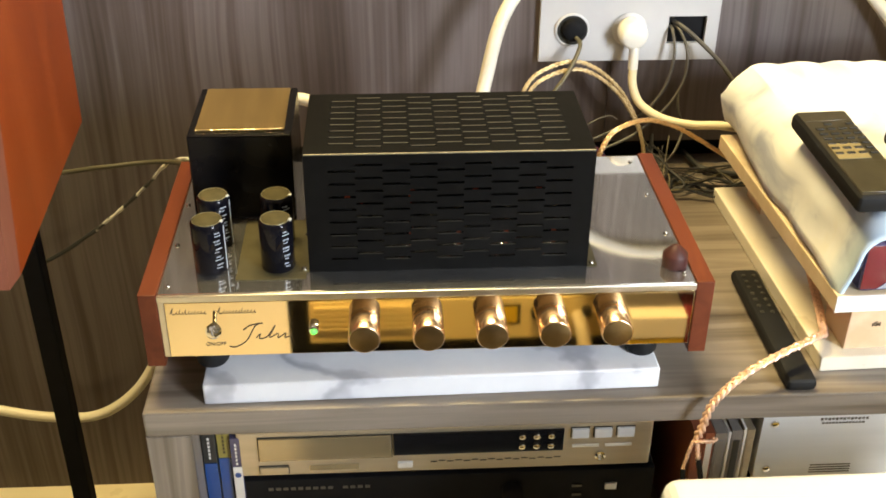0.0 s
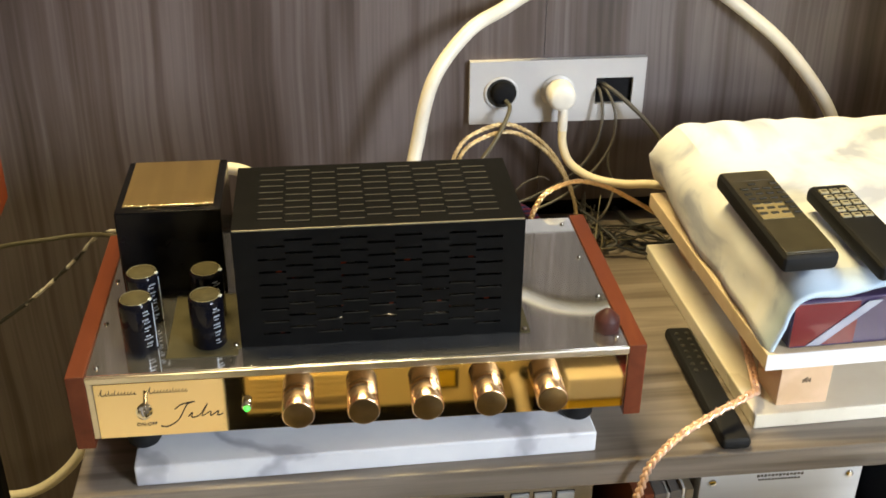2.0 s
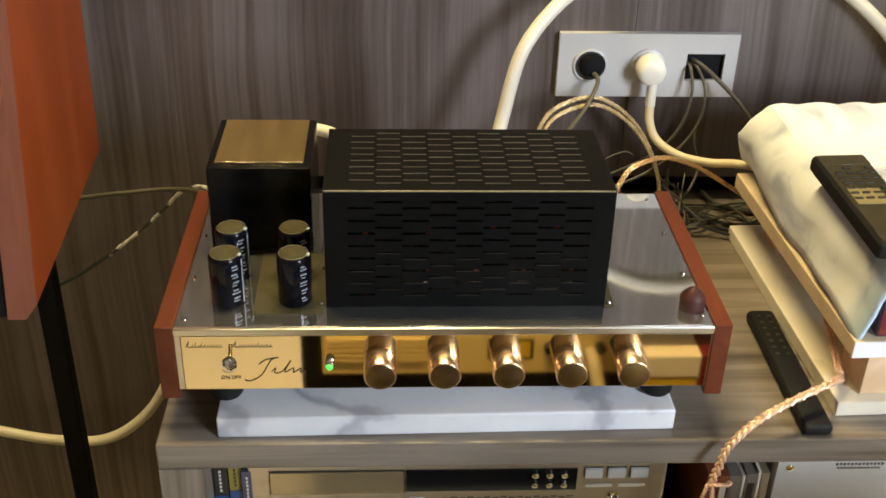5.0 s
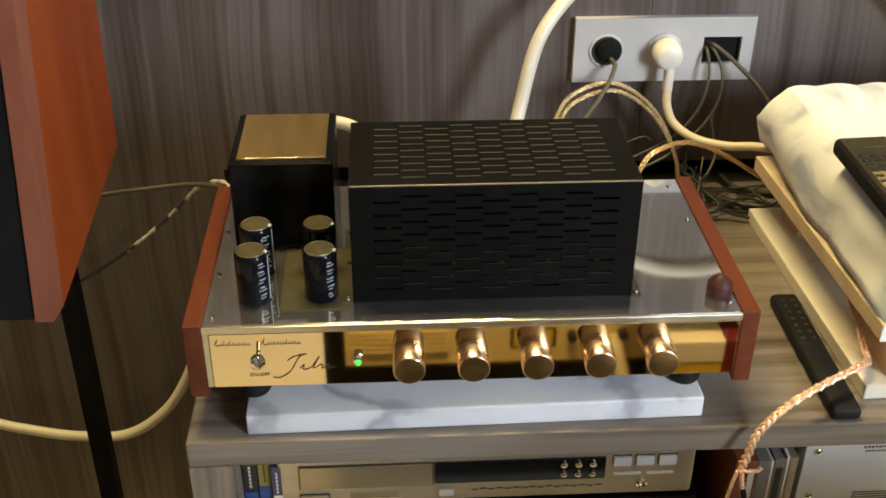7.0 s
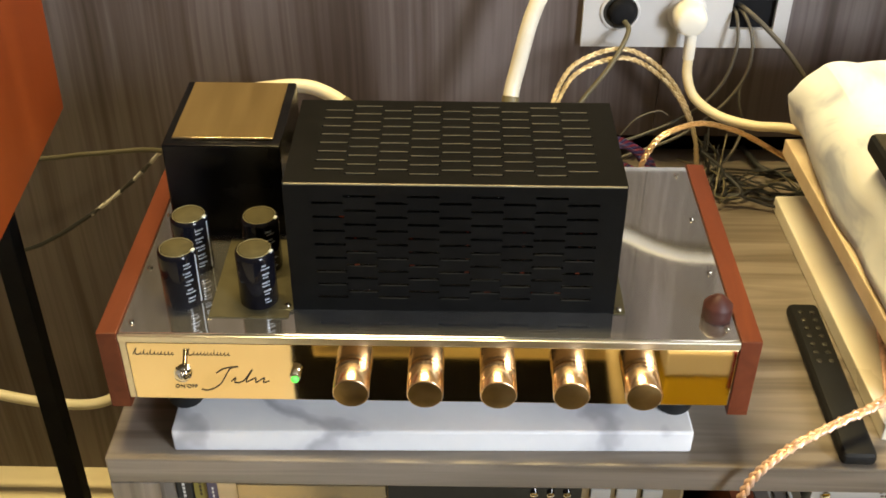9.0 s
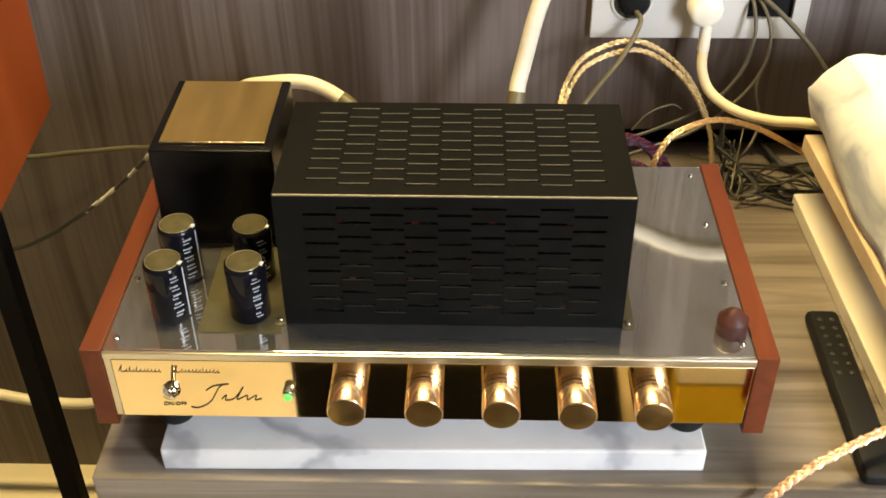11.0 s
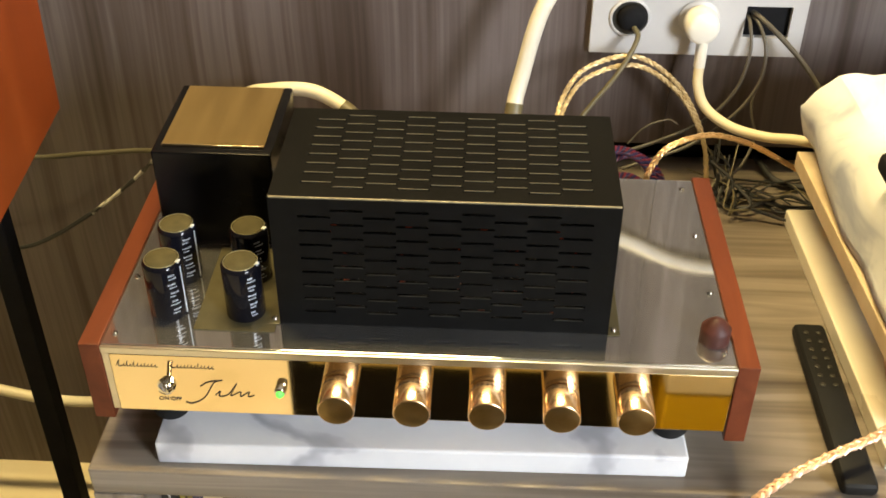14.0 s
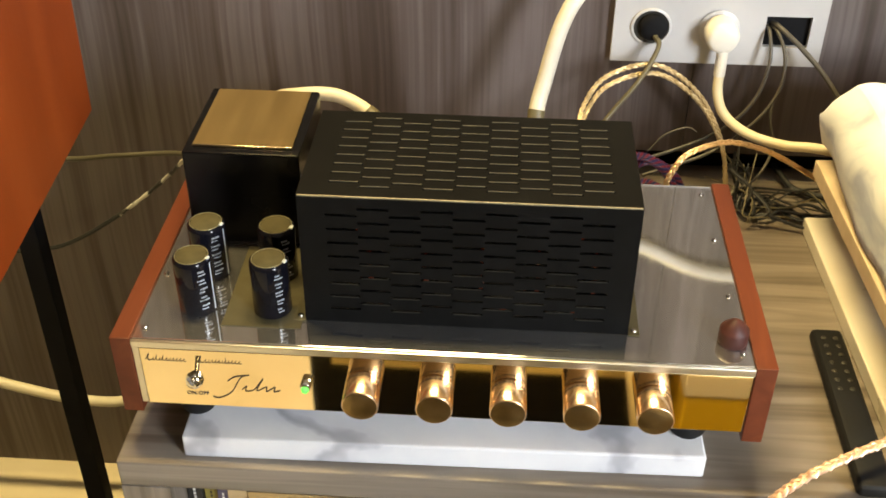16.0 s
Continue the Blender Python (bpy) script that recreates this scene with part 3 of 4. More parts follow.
part("plaque_edge", tube(B(), [Vector((-0.2190, 0.1452, ZT + 0.0924)), Vector((-0.1350, 0.1452, ZT + 0.0924))], 0.0007, 8), M_GOLD, tr, "bright bevelled front edge")
# electrolytic capacitors
part("capacitor_plate", bx(-0.176, -0.112, 0.020, 0.128, ZT, ZT + 0.0008), M_OLPLATE, amp, "dull olive steel plate")
for ci, (cx, cy) in enumerate(((-0.200, 0.044), (-0.1385, 0.044), (-0.200, 0.091), (-0.1415, 0.091))):
    cp = part("capacitor", lathe(B(), [(0.0148, 0), (0.0155, 0.001), (0.0155, 0.047), (0.0149, 0.0495), (0.0138, 0.0505), (0.0128, 0.0500), (0.0120, 0.0498)], pose(cx, cy, ZT + 0.0008), 40), M_CAP, amp, "black electrolytic capacitor")
    part("vent_pad", lathe(B(), [(0.0124, 0), (0.0124, 0.0008), (0.0118, 0.001)], pose(cx, cy, ZT + 0.0507), 36), M_CAPTOP, cp)
    part("rim", tube(B(), [Vector((cx + 0.0131 * math.cos(k * math.pi / 24), cy + 0.0131 * math.sin(k * math.pi / 24), ZT + 0.0514)) for k in range(49)], 0.00032, 6), M_CAPRIM, cp, "pale crimped rim")
    tab = Matrix.Translation((cx, cy, ZT + 0.0510)) @ pose(0, 0, 0, 0, 0, -12) @ Matrix.Translation((0.0137, 0, 0))
    bm = B()
    bmesh.ops.create_cube(bm, size=1, matrix=tab @ Matrix.Diagonal((0.0026, 0.0042, 0.0012, 1)))
    part("rim_mark", bm, M_PRINT, cp, "white mark on the rim", smooth=False)
    bm = B()
    for group in range(5):
        for line in range(2):
            z, a = 0.0075 + group * 0.0082 + line * 0.0031, -66 + rng.uniform(0, 6)
            while a < -40 + rng.uniform(-8, 6):
                w = rng.uniform(2.2, 4.6)
                q = Matrix.Translation((cx, cy, ZT + z)) @ pose(0, 0, 0, 0, 0, a + w / 2) @ Matrix.Translation((0.01556, 0, 0))
                bmesh.ops.create_cube(bm, size=1, matrix=q @ Matrix.Diagonal((0.0002, 0.00027 * w * 0.8, 0.0015 if line else 0.0011, 1)))
                a += w + 1.4
    part("print", bm, M_PRINT, cp, "white printed bars", smooth=False)
    bm = B()
    q = Matrix.Translation((cx, cy, ZT + 0.0245)) @ pose(0, 0, 0, 0, 0, -15) @ Matrix.Translation((0.01555, 0, 0))
    bmesh.ops.create_cube(bm, size=1, matrix=q @ Matrix.Diagonal((0.0003, 0.0013, 0.046, 1)))
    if ci in (0, 2):
        part("stripe", bm, M_PRINT, cp, "pale polarity stripe")
    else:
        bm.free()

# perforated valve cage
CX_0, CX_1, CY0, CY1, CT = -0.1095, 0.148, 0.032, 0.163, ZT + 0.120
cage = new("valve_cage")
cage.parent = amp
cage["label"] = "black perforated steel valve cage"
th = 0.0013
PX, NC = 0.0241, 9
SX0 = -0.0885


def slotted(bm, lip, place, v0, v1, starts, pitch, slot):
    """A sheet of columns with slots, alternate columns set off by half a pitch. place(u, v, d) gives the point; lip
    gathers the edge strips coloured as if lit.
    """
    def slab(m, u0, u1, a0, a1, d0, d1):
        vs = [m.verts.new(place(u, v, d)) for d in (d0, d1) for u, v in ((u0, a0), (u1, a0), (u1, a1), (u0, a1))]
        for f in ((3, 2, 1, 0), (4, 5, 6, 7), (0, 1, 5, 4), (1, 2, 6, 5), (2, 3, 7, 6), (3, 0, 4, 7)):
            m.faces.new([vs[i] for i in f])
    slab(bm, CX_0, SX0, v0, v1, 0, th)
    slab(bm, SX0 + NC * PX, CX_1, v0, v1, 0, th)
    for c in range(NC):
        u0, u1 = SX0 + c * PX, SX0 + (c + 1) * PX
        s, n = starts[c % 2]
        at = v0
        for k in range(n):
            slab(bm, u0, u1, at, s + k * pitch, 0, th)
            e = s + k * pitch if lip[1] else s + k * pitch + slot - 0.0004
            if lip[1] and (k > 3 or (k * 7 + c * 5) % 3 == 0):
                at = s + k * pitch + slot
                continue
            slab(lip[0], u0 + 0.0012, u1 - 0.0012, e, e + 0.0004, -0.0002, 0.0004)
            at = s + k * pitch + slot
        slab(bm, u0, u1, at, v1, 0, th)


bm, lip = B(), B()
slotted(bm, (lip, True), lambda u, v, d: Vector((u, CY0 + d, ZT + v)), 0.0, 0.120, ((0.0125, 8), (0.0185, 8)), 0.0128, 0.0022)
part("front_grille", bm, M_BLACK, cage, smooth=False)
part("front_slot_edges", lip, M_EDGEDIM, cage, "slot edges coloured pale as if lit", smooth=False)["kind"] = "stuff"
bm, lip = B(), B()
slotted(bm, (lip, False), lambda u, v, d: Vector((u, v, CT - d)), CY0 + th, CY1, ((CY0 + 0.0195, 8), (CY0 + 0.0135, 9)), 0.0132, 0.0022)
part("top_grille", bm, M_BLACK, cage, smooth=False)
part("top_slot_edges", lip, M_EDGELIT, cage, "slot edges coloured pale as if lit", smooth=False)["kind"] = "stuff"
for x in (CX_0, CX_1 - th):
    part("side_sheet", bx(x, x + th, CY0 + th, CY1, ZT, CT - th), M_BLACK, cage)
part("back_sheet", bx(CX_0 + th, CX_1 - th, CY1 - th, CY1, ZT, CT - th), M_BLACK, cage)
# pale tube paints the highlight along the cage's front edge
part("top_edge", tube(B(), [Vector((CX_0 + 0.001, CY0 + 0.0003, CT - 0.0003)), Vector((CX_1 - 0.001, CY0 + 0.0003, CT - 0.0003))], 0.0009, 8), M_EDGELIT, cage, "front edge highlight in a pale colour")
for x0, x1 in ((CX_0 - 0.0095, CX_0), (CX_1, CX_1 + 0.0095)):
    fl = part("flange", bx(x0, x1, CY0 - 0.002, CY1, ZT, ZT + 0.0012, bevel=0.0004), M_OLPLATE, cage, "dull steel fixing flange")
    for yy in (CY0 + 0.003, CY1 - 0.008, (CY0 + CY1) / 2):
        screw((x0 + x1) / 2, yy, ZT + 0.0012, fl)
for i in range(4):
    tx, ty = -0.075 + i * 0.062, CY0 + 0.085
    tb = part("output_valve", lathe(B(), [(0.016, 0), (0.018, 0.003), (0.018, 0.028), (0.0165, 0.03)], pose(tx, ty, ZT), 20), M_RUBBER, cage)
    part("bulb", lathe(B(), [(0.0145, 0), (0.0165, 0.02), (0.0165, 0.05), (0.012, 0.062), (0.004, 0.067)], pose(tx, ty, ZT + 0.03), 20), M_GLASS, tb)
    part("plate", bx(tx - 0.009, tx + 0.009, ty - 0.006, ty + 0.006, ZT + 0.038, ZT + 0.078), M_KEYDARK, tb)
    part("heater", bx(tx - 0.002, tx + 0.002, ty - 0.008, ty - 0.0062, ZT + 0.034, ZT + 0.044), M_FIL, tb)
for i in range(5):
    tx, ty = -0.06 + i * 0.045, CY0 + 0.03
    tb = part("signal_valve", lathe(B(), [(0.0115, 0), (0.0115, 0.014), (0.010, 0.015)], pose(tx, ty, ZT), 16), M_CHROME, cage)
    part("bulb", lathe(B(), [(0.0095, 0), (0.0095, 0.034), (0.006, 0.04), (0.0015, 0.045)], pose(tx, ty, ZT + 0.015), 16), M_GLASS, tb)
    part("heater", bx(tx - 0.001, tx + 0.001, ty - 0.002, ty + 0.002, ZT + 0.02, ZT + 0.026), M_FIL, tb)
# connectors at the back
for i, cxx in enumerate((-0.08, 0.075)):
    part("socket", lathe(B(), [(0.009, 0), (0.009, 0.02), (0.007, 0.022)], pose(cxx, DEP - 0.004, 0.05, -90, 0, 0), 16), M_MATTBLK, amp)

# ---- loudspeaker on its stand, left of the cabinet ----
sp = thing("loudspeaker", "cherry veneered loudspeaker with sloping black front and pale edge", "loudspeaker", (-0.43, -0.29, 0.62))
SW = 0.2


def prism(bm, prof, x0, x1):
    a = [bm.verts.new((x0, y, z)) for y, z in prof]
    c = [bm.verts.new((x1, y, z)) for y, z in prof]
    n = len(prof)
    bm.faces.new(a)
    bm.faces.new(c[::-1])
    for i in range(n):
        bm.faces.new((a[i], a[(i + 1) % n], c[(i + 1) % n], c[i]))
    return bm


SL = 0.235
prof = [(-0.121, -0.006), (0.150, 0.025), (0.168, 0.43), (-0.121 + 0.436 * SL, 0.43)]
bm = prism(B(), prof, -0.1, 0.1)
bmesh.ops.recalc_face_normals(bm, faces=bm.faces)
part("cabinet", bm, M_CHERRY, sp, "cherry veneered box", smooth=False)
pf = [(-0.153, -0.001), (-0.121, -0.006), (-0.121 + 0.436 * SL, 0.43), (-0.153 + 0.431 * SL, 0.43)]
# light off the front chamfer is put into these strips as paler colour
part("edge", prism(B(), pf, 0.084, 0.1), M_EDGE, sp, "rounded front edge, paler in colour for the light it reflects", smooth=False)
part("edge", prism(B(), pf, -0.1, -0.084), M_EDGE, sp, "rounded front edge, paler in colour for the light it reflects", smooth=False)
part("baffle", prism(B(), [(-0.150, 0.0), (-0.1215, -0.004), (-0.121 + 0.436 * SL, 0.43), (-0.150 + 0.431 * SL, 0.43)], -0.0838, 0.0838), M_MATTBLK, sp, "black front baffle", smooth=False)
st = thing("speaker_stand", "black steel loudspeaker stand on the floor", "speaker stand", (-0.43, -0.25, FLOOR))
SZ = 0.62 - FLOOR
bm = prism(B(), [(-0.12, SZ - 0.016), (0.10, SZ + 0.010), (0.10, SZ + 0.018), (-0.12, SZ - 0.008)], -0.075, 0.075)
part("top_plate", bm, M_MATTBLK, st, smooth=False)
part("post", bx(0.023, 0.046, 0.040, 0.062, 0.01, SZ + 0.006, bevel=0.002), M_MATTBLK, st)
part("base_plate", bx(-0.1, 0.09, -0.13, 0.13, 0.0, 0.01, bevel=0.002), M_MATTBLK, st)

# ---- socket plate on the wall ----
pl = thing("wall_socket_plate", "white triple wall socket plate with two mains sockets and cable outlet", "wall socket", (0.31, 0.0, 0.697))
bm = B()
PW, PH = 0.1105, 0.0405
hole = (0.048, 0.095, -0.019, 0.0155)
T0, T1 = -0.009, 0.0
rings = []
for y in (T0, T1):
    rings.append([bm.verts.new((x, y, z)) for x, z in ((-PW, -PH), (PW, -PH), (PW, PH), (-PW, PH))])
    rings.append([bm.verts.new((x, y, z)) for x, z in ((hole[0], hole[2]), (hole[1], hole[2]), (hole[1], hole[3]), (hole[0], hole[3]))])
for n in range(4):
    m_ = (n + 1) % 4
    for p, q in ((0, 1), (2, 3), (0, 2), (1, 3)):
        bm.faces.new((rings[p][n], rings[p][m_], rings[q][m_], rings[q][n]))
part("plate", bm, M_PLAST, pl, smooth=False)
part("outlet_box", bx(hole[0], hole[1], -0.0025, -0.0005, hole[2], hole[3]), M_MATTBLK, pl, "dark open cable outlet")
part("socket_rim", lathe(B(), [(0.0205, 0), (0.0215, 0.002), (0.0205, 0.003), (0.0188, 0.003), (0.0185, 0.001)], pose(-0.071, T0 + 0.0004, 0, 90, 0, 0), 36), M_PLAST, pl)
# dark disc stands in for the unlit depth of the socket
part("socket_well", lathe(B(), [(0.0184, 0), (0.0184, 0.0016)], pose(-0.071, T0 + 0.0004, 0, 90, 0, 0), 36), M_KEYDARK, pl)
part("socket_rim", lathe(B(), [(0.0205, 0), (0.0215, 0.002), (0.0205, 0.003)], pose(0, T0 + 0.0004, 0, 90, 0, 0), 36), M_PLAST, pl)

# ---- plugs and cables ----


def cable(name, label, pts, r, material, category="cable", n=10, seg=10):
    bm = tube(B(), smooth_path(pts, n), r, seg)
    return tagged(part(name, bm, material), label, category)


plug = thing("mains_plug", "round ivory mains plug in the wall socket, with cream cable", "plug", (0.311, -0.0125, 0.697))
part("plug_body", lathe(B(), [(0.0172, 0), (0.0175, 0.003), (0.0172, 0.019), (0.0158, 0.0235), (0.012, 0.0255), (0.003, 0.026)], pose(0, 0, 0, 90, 0, 0), 36), M_PLUG, plug)
part("cable_neck", tube(B(), [Vector((0.002, -0.018, -0.010)), Vector((0.002, -0.020, -0.022)), Vector((0.002, -0.021, -0.042))], 0.0062, 14), M_PLUG, plug)
part("cord", tube(B(), smooth_path([(0.002, -0.021, -0.038), (0.003, -0.026, -0.062), (0.013, -0.035, -0.083), (0.038, -0.052, -0.095), (0.072, -0.068, -0.097), (0.105, -0.078, -0.094), (0.16, -0.09, -0.10)], 10), 0.0054, 12), M_CABLE, plug, "cream mains cord")

dark = thing("black_mains_plug", "dark mains plug in the wall socket with thin olive cable", "plug", (0.240, -0.0115, 0.697))
part("plug_body", lathe(B(), [(0.0150, 0), (0.0148, 0.003), (0.0115, 0.007), (0.006, 0.008)], pose(0.001, 0, 0.001, 90, 0, 0), 28), M_MATTBLK, dark)
part("cord", tube(B(), smooth_path([(0.003, -0.008, -0.006), (0.006, -0.020, -0.014), (-0.012, -0.040, -0.042), (-0.040, -0.055, -0.075), (-0.068, -0.075, -0.110), (-0.085, -0.09, -0.15)], 10), 0.0028, 8), M_OLIVE, dark, "thin olive cable")

HX, HZ = 0.361, 0.700
cable("grey_cable", "thin grey cable hanging from the wall outlet", [(HX, 0.0, HZ), (HX + 0.001, -0.018, HZ - 0.004), (HX + 0.003, -0.03, HZ - 0.03), (HX - 0.006, -0.035, HZ - 0.07), (HX - 0.035, -0.04, HZ - 0.105), (HX - 0.09, -0.05, HZ - 0.130), (HX - 0.15, -0.06, HZ - 0.145)], 0.0019, M_GREY)
cable("grey_cable", "thin grey cable hanging from the wall outlet", [(HX + 0.004, 0.0, HZ), (HX + 0.010, -0.018, HZ - 0.003), (HX + 0.018, -0.032, HZ - 0.025), (HX + 0.016, -0.038, HZ - 0.06), (HX - 0.006, -0.045, HZ - 0.095), (HX - 0.05, -0.055, HZ - 0.128), (HX - 0.12, -0.07, HZ - 0.150)], 0.0019, M_GREY)
cable("grey_cable", "thin grey cable running from the wall outlet behind the towel", [(HX + 0.004, 0.0, HZ + 0.004), (HX + 0.013, -0.018, HZ + 0.002), (HX + 0.032, -0.03, HZ - 0.012), (HX + 0.058, -0.045, HZ - 0.036), (HX + 0.085, -0.065, HZ - 0.07)], 0.0027, M_GREY)
cable("thin_wire", "thin dark wire behind the amplifier", [(0.378, -0.02, 0.62), (0.377, -0.03, 0.60), (0.383, -0.04, 0.575), (0.368, -0.06, 0.55), (0.34, -0.07, 0.53)], 0.0017, M_GREY)
cable("thin_wire", "thin dark wire behind the amplifier", [(0.245, -0.06, 0.575), (0.262, -0.055, 0.593), (0.285, -0.05, 0.600), (0.296, -0.05, 0.595)], 0.001, M_GREY)

# thick white loop that rises behind the amplifier
lp = thing("white_power_cable", "thick white power cable looping up over the wall socket", "cable", (0.12, -0.10, 0.60))
o = Vector((0.12, -0.10, 0.60))
pts = [(0.118, -0.125, 0.60), (0.120, -0.105, 0.636), (0.126, -0.092, 0.665), (0.147, -0.075, 0.740), (0.191, -0.048, 0.789), (0.236, -0.024, 0.808), (0.268, -0.014, 0.824), (0.318, -0.012, 0.849), (0.362, -0.012, 0.859), (0.410, -0.012, 0.856), (0.465, -0.014, 0.839), (0.523, -0.018, 0.803), (0.594, -0.024, 0.746), (0.660, -0.03, 0.664), (0.675, -0.04, 0.60), (0.67, -0.05, 0.52)]
path = smooth_path([Vector(q) - o for q in pts], 12)
part("cord", tube(B(), path[14:], 0.0082, 16), M_WHITECABLE, lp)
part("ferrule", tube(B(), path[:16], 0.0090, 16), M_OLIVE, lp, "olive heat-shrink end")
p2 = thing("cream_power_cable", "thick cream power cable drooping behind the stand to the amplifier", "cable", (-0.56, -0.05, 0.1))
o = Vector((-0.56, -0.05, 0.1))
pts = [(-0.80, -0.05, 0.36), (-0.70, -0.05, 0.255), (-0.60, -0.05, 0.185), (-0.53, -0.05, 0.160), (-0.47, -0.05, 0.148), (-0.41, -0.05, 0.149), (-0.36, -0.05, 0.180), (-0.32, -0.05, 0.234), (-0.28, -0.045, 0.33), (-0.24, -0.03, 0.45), (-0.20, -0.035, 0.55), (-0.165, -0.07, 0.622), (-0.125, -0.095, 0.647), (-0.085, -0.10, 0.650), (-0.052, -0.11, 0.638), (-0.035, -0.125, 0.625), (-0.03, -0.15, 0.60)]
path = smooth_path([Vector(q) - o for q in pts], 10)
part("cord", tube(B(), path[:142], 0.0072, 14), M_PALECABLE, p2)
part("ferrule", tube(B(), path[140:], 0.0082, 14), M_OLIVE, p2, "olive heat-shrink end")

cable("speaker_cable", "thin olive speaker cable between loudspeaker and amplifier", [(-0.43, -0.115, 0.70), (-0.43, -0.105, 0.60), (-0.40, -0.10, 0.562), (-0.33, -0.10, 0.567), (-0.265, -0.10, 0.573), (-0.22, -0.13, 0.583), (-0.19, -0.18, 0.59)], 0.0030, M_TAN, n=8)
cable("speaker_cable", "dark speaker cable sagging behind the stand", [(-0.62, -0.03, 0.40), (-0.54, -0.03, 0.378), (-0.466, -0.03, 0.386), (-0.42, -0.03, 0.407), (-0.37, -0.03, 0.441)], 0.0026, M_DARKCAB)
wf = tagged(part("frayed_cable", braid(B(), [(-0.37, -0.03, 0.441), (-0.335, -0.032, 0.470), (-0.298, -0.036, 0.505), (-0.26, -0.06, 0.55), (-0.22, -0.12, 0.585), (-0.20, -0.18, 0.59)], 0.0009, 0.05, 2, 0.0018, plait=False), M_WIREWH), "frayed black and white twisted cable end", "cable")

A = [(0.160, -0.165, 0.585), (0.163, -0.11, 0.618), (0.172, -0.075, 0.640), (0.196, -0.048, 0.658), (0.245, -0.038, 0.667), (0.292, -0.042, 0.638), (0.322, -0.052, 0.590), (0.332, -0.062, 0.545), (0.330, -0.08, 0.512)]
bm = braid(B(), A, 0.0017, 0.021, 3, 0.0014)
tagged(part("braided_cable", bm, M_WIREBR), "bronze braided cable arching behind the amplifier", "cable", "braided cables")
bm = braid(B(), [(x + 0.002, y - 0.004, z - 0.0085) for x, y, z in A], 0.0017, 0.021, 3, 0.0014)
tagged(part("braided_cable", bm, M_WIREBR), "bronze braided cable arching behind the amplifier", "cable", "braided cables")
Bp = [(0.249, -0.165, 0.56), (0.250, -0.17, 0.598), (0.256, -0.168, 0.618), (0.271, -0.16, 0.633), (0.308, -0.14, 0.635), (0.344, -0.12, 0.619), (0.375, -0.10, 0.597), (0.420, -0.08, 0.563), (0.46, -0.06, 0.53)]
bm = braid(B(), Bp, 0.0019, 0.019, 3, 0.0015)
tagged(part("braided_cable", bm, M_WIREAU), "copper braided cable arching from the amplifier behind the board", "cable", "braided cables")
Cp = [(0.46, -0.30, 0.540), (0.436, -0.415, 0.536), (0.418, -0.445, 0.545), (0.376, -0.468, 0.543), (0.335, -0.487, 0.533), (0.308, -0.497, 0.510), (0.299, -0.503, 0.487), (0.2955, -0.503, 0.474)]
br = thing("copper_braid", "copper braided cable with split black ends hanging over the shelf edge", "cable", (0.43, -0.43, 0.533))
o = Vector((0.43, -0.43, 0.533))
part("cord", braid(B(), [Vector(q) - o for q in Cp], 0.0028, 0.022, 3, 0.0021), M_WIRECU, br)
part("split_strand", braid(B(), [Vector(q) - o for q in ((0.2955, -0.503, 0.476), (0.290, -0.505, 0.462), (0.284, -0.510, 0.44))], 0.0016, 0.012, 3, 0.0014), M_WIRECU, br)
part("split_strand", braid(B(), [Vector(q) - o for q in ((0.2955, -0.503, 0.476), (0.296, -0.508, 0.464), (0.297, -0.512, 0.452))], 0.0016, 0.012, 3, 0.0014), M_WIRECU, br)
part("split_strand", braid(B(), [Vector(q) - o for q in ((0.292, -0.503, 0.468), (0.2985, -0.508, 0.473), (0.310, -0.505, 0.470), (0.314, -0.503, 0.472))], 0.0016, 0.012, 3, 0.0014), M_WIRECU, br)
for q0 in (((0.284, -0.510, 0.441), (0.284, -0.53, 0.415), (0.292, -0.57, 0.39), (0.296, -0.62, 0.36)), ((0.297, -0.512, 0.454), (0.300, -0.53, 0.43), (0.310, -0.57, 0.39), (0.316, -0.62, 0.36))):
    part("sleeve", tube(B(), smooth_path([Vector(q) - o for q in q0], 8), 0.0026, 8), M_MATTBLK, br, "black sleeved end")
# maroon and navy twisted wires, and the dark tangle behind the amplifier
mp_ = [(0.19, -0.165, 0.60), (0.209, -0.14, 0.608), (0.232, -0.12, 0.603), (0.256, -0.112, 0.584), (0.270, -0.11, 0.560), (0.282, -0.11, 0.535)]
mw = thing("twisted_wires", "maroon and navy twisted wires behind the amplifier", "wires", (0.19, -0.15, 0.51))
o = Vector((0.19, -0.15, 0.51))
for dx, dy, dz in ((0, 0, 0), (0.004, -0.018, -0.020), (0.012, 0.012, -0.012)):
    q = [Vector((x + dx, y + dy, z + dz)) - o for x, y, z in mp_]
    part("maroon_strand", braid(B(), q, 0.0034, 0.026, 6, 0.0015, first=0, step=2, plait=False), M_MAROON, mw)
    part("navy_strand", braid(B(), q, 0.0034, 0.026, 6, 0.0015, first=1, step=2, plait=False), M_NAVY, mw)
rng = random.Random(11)
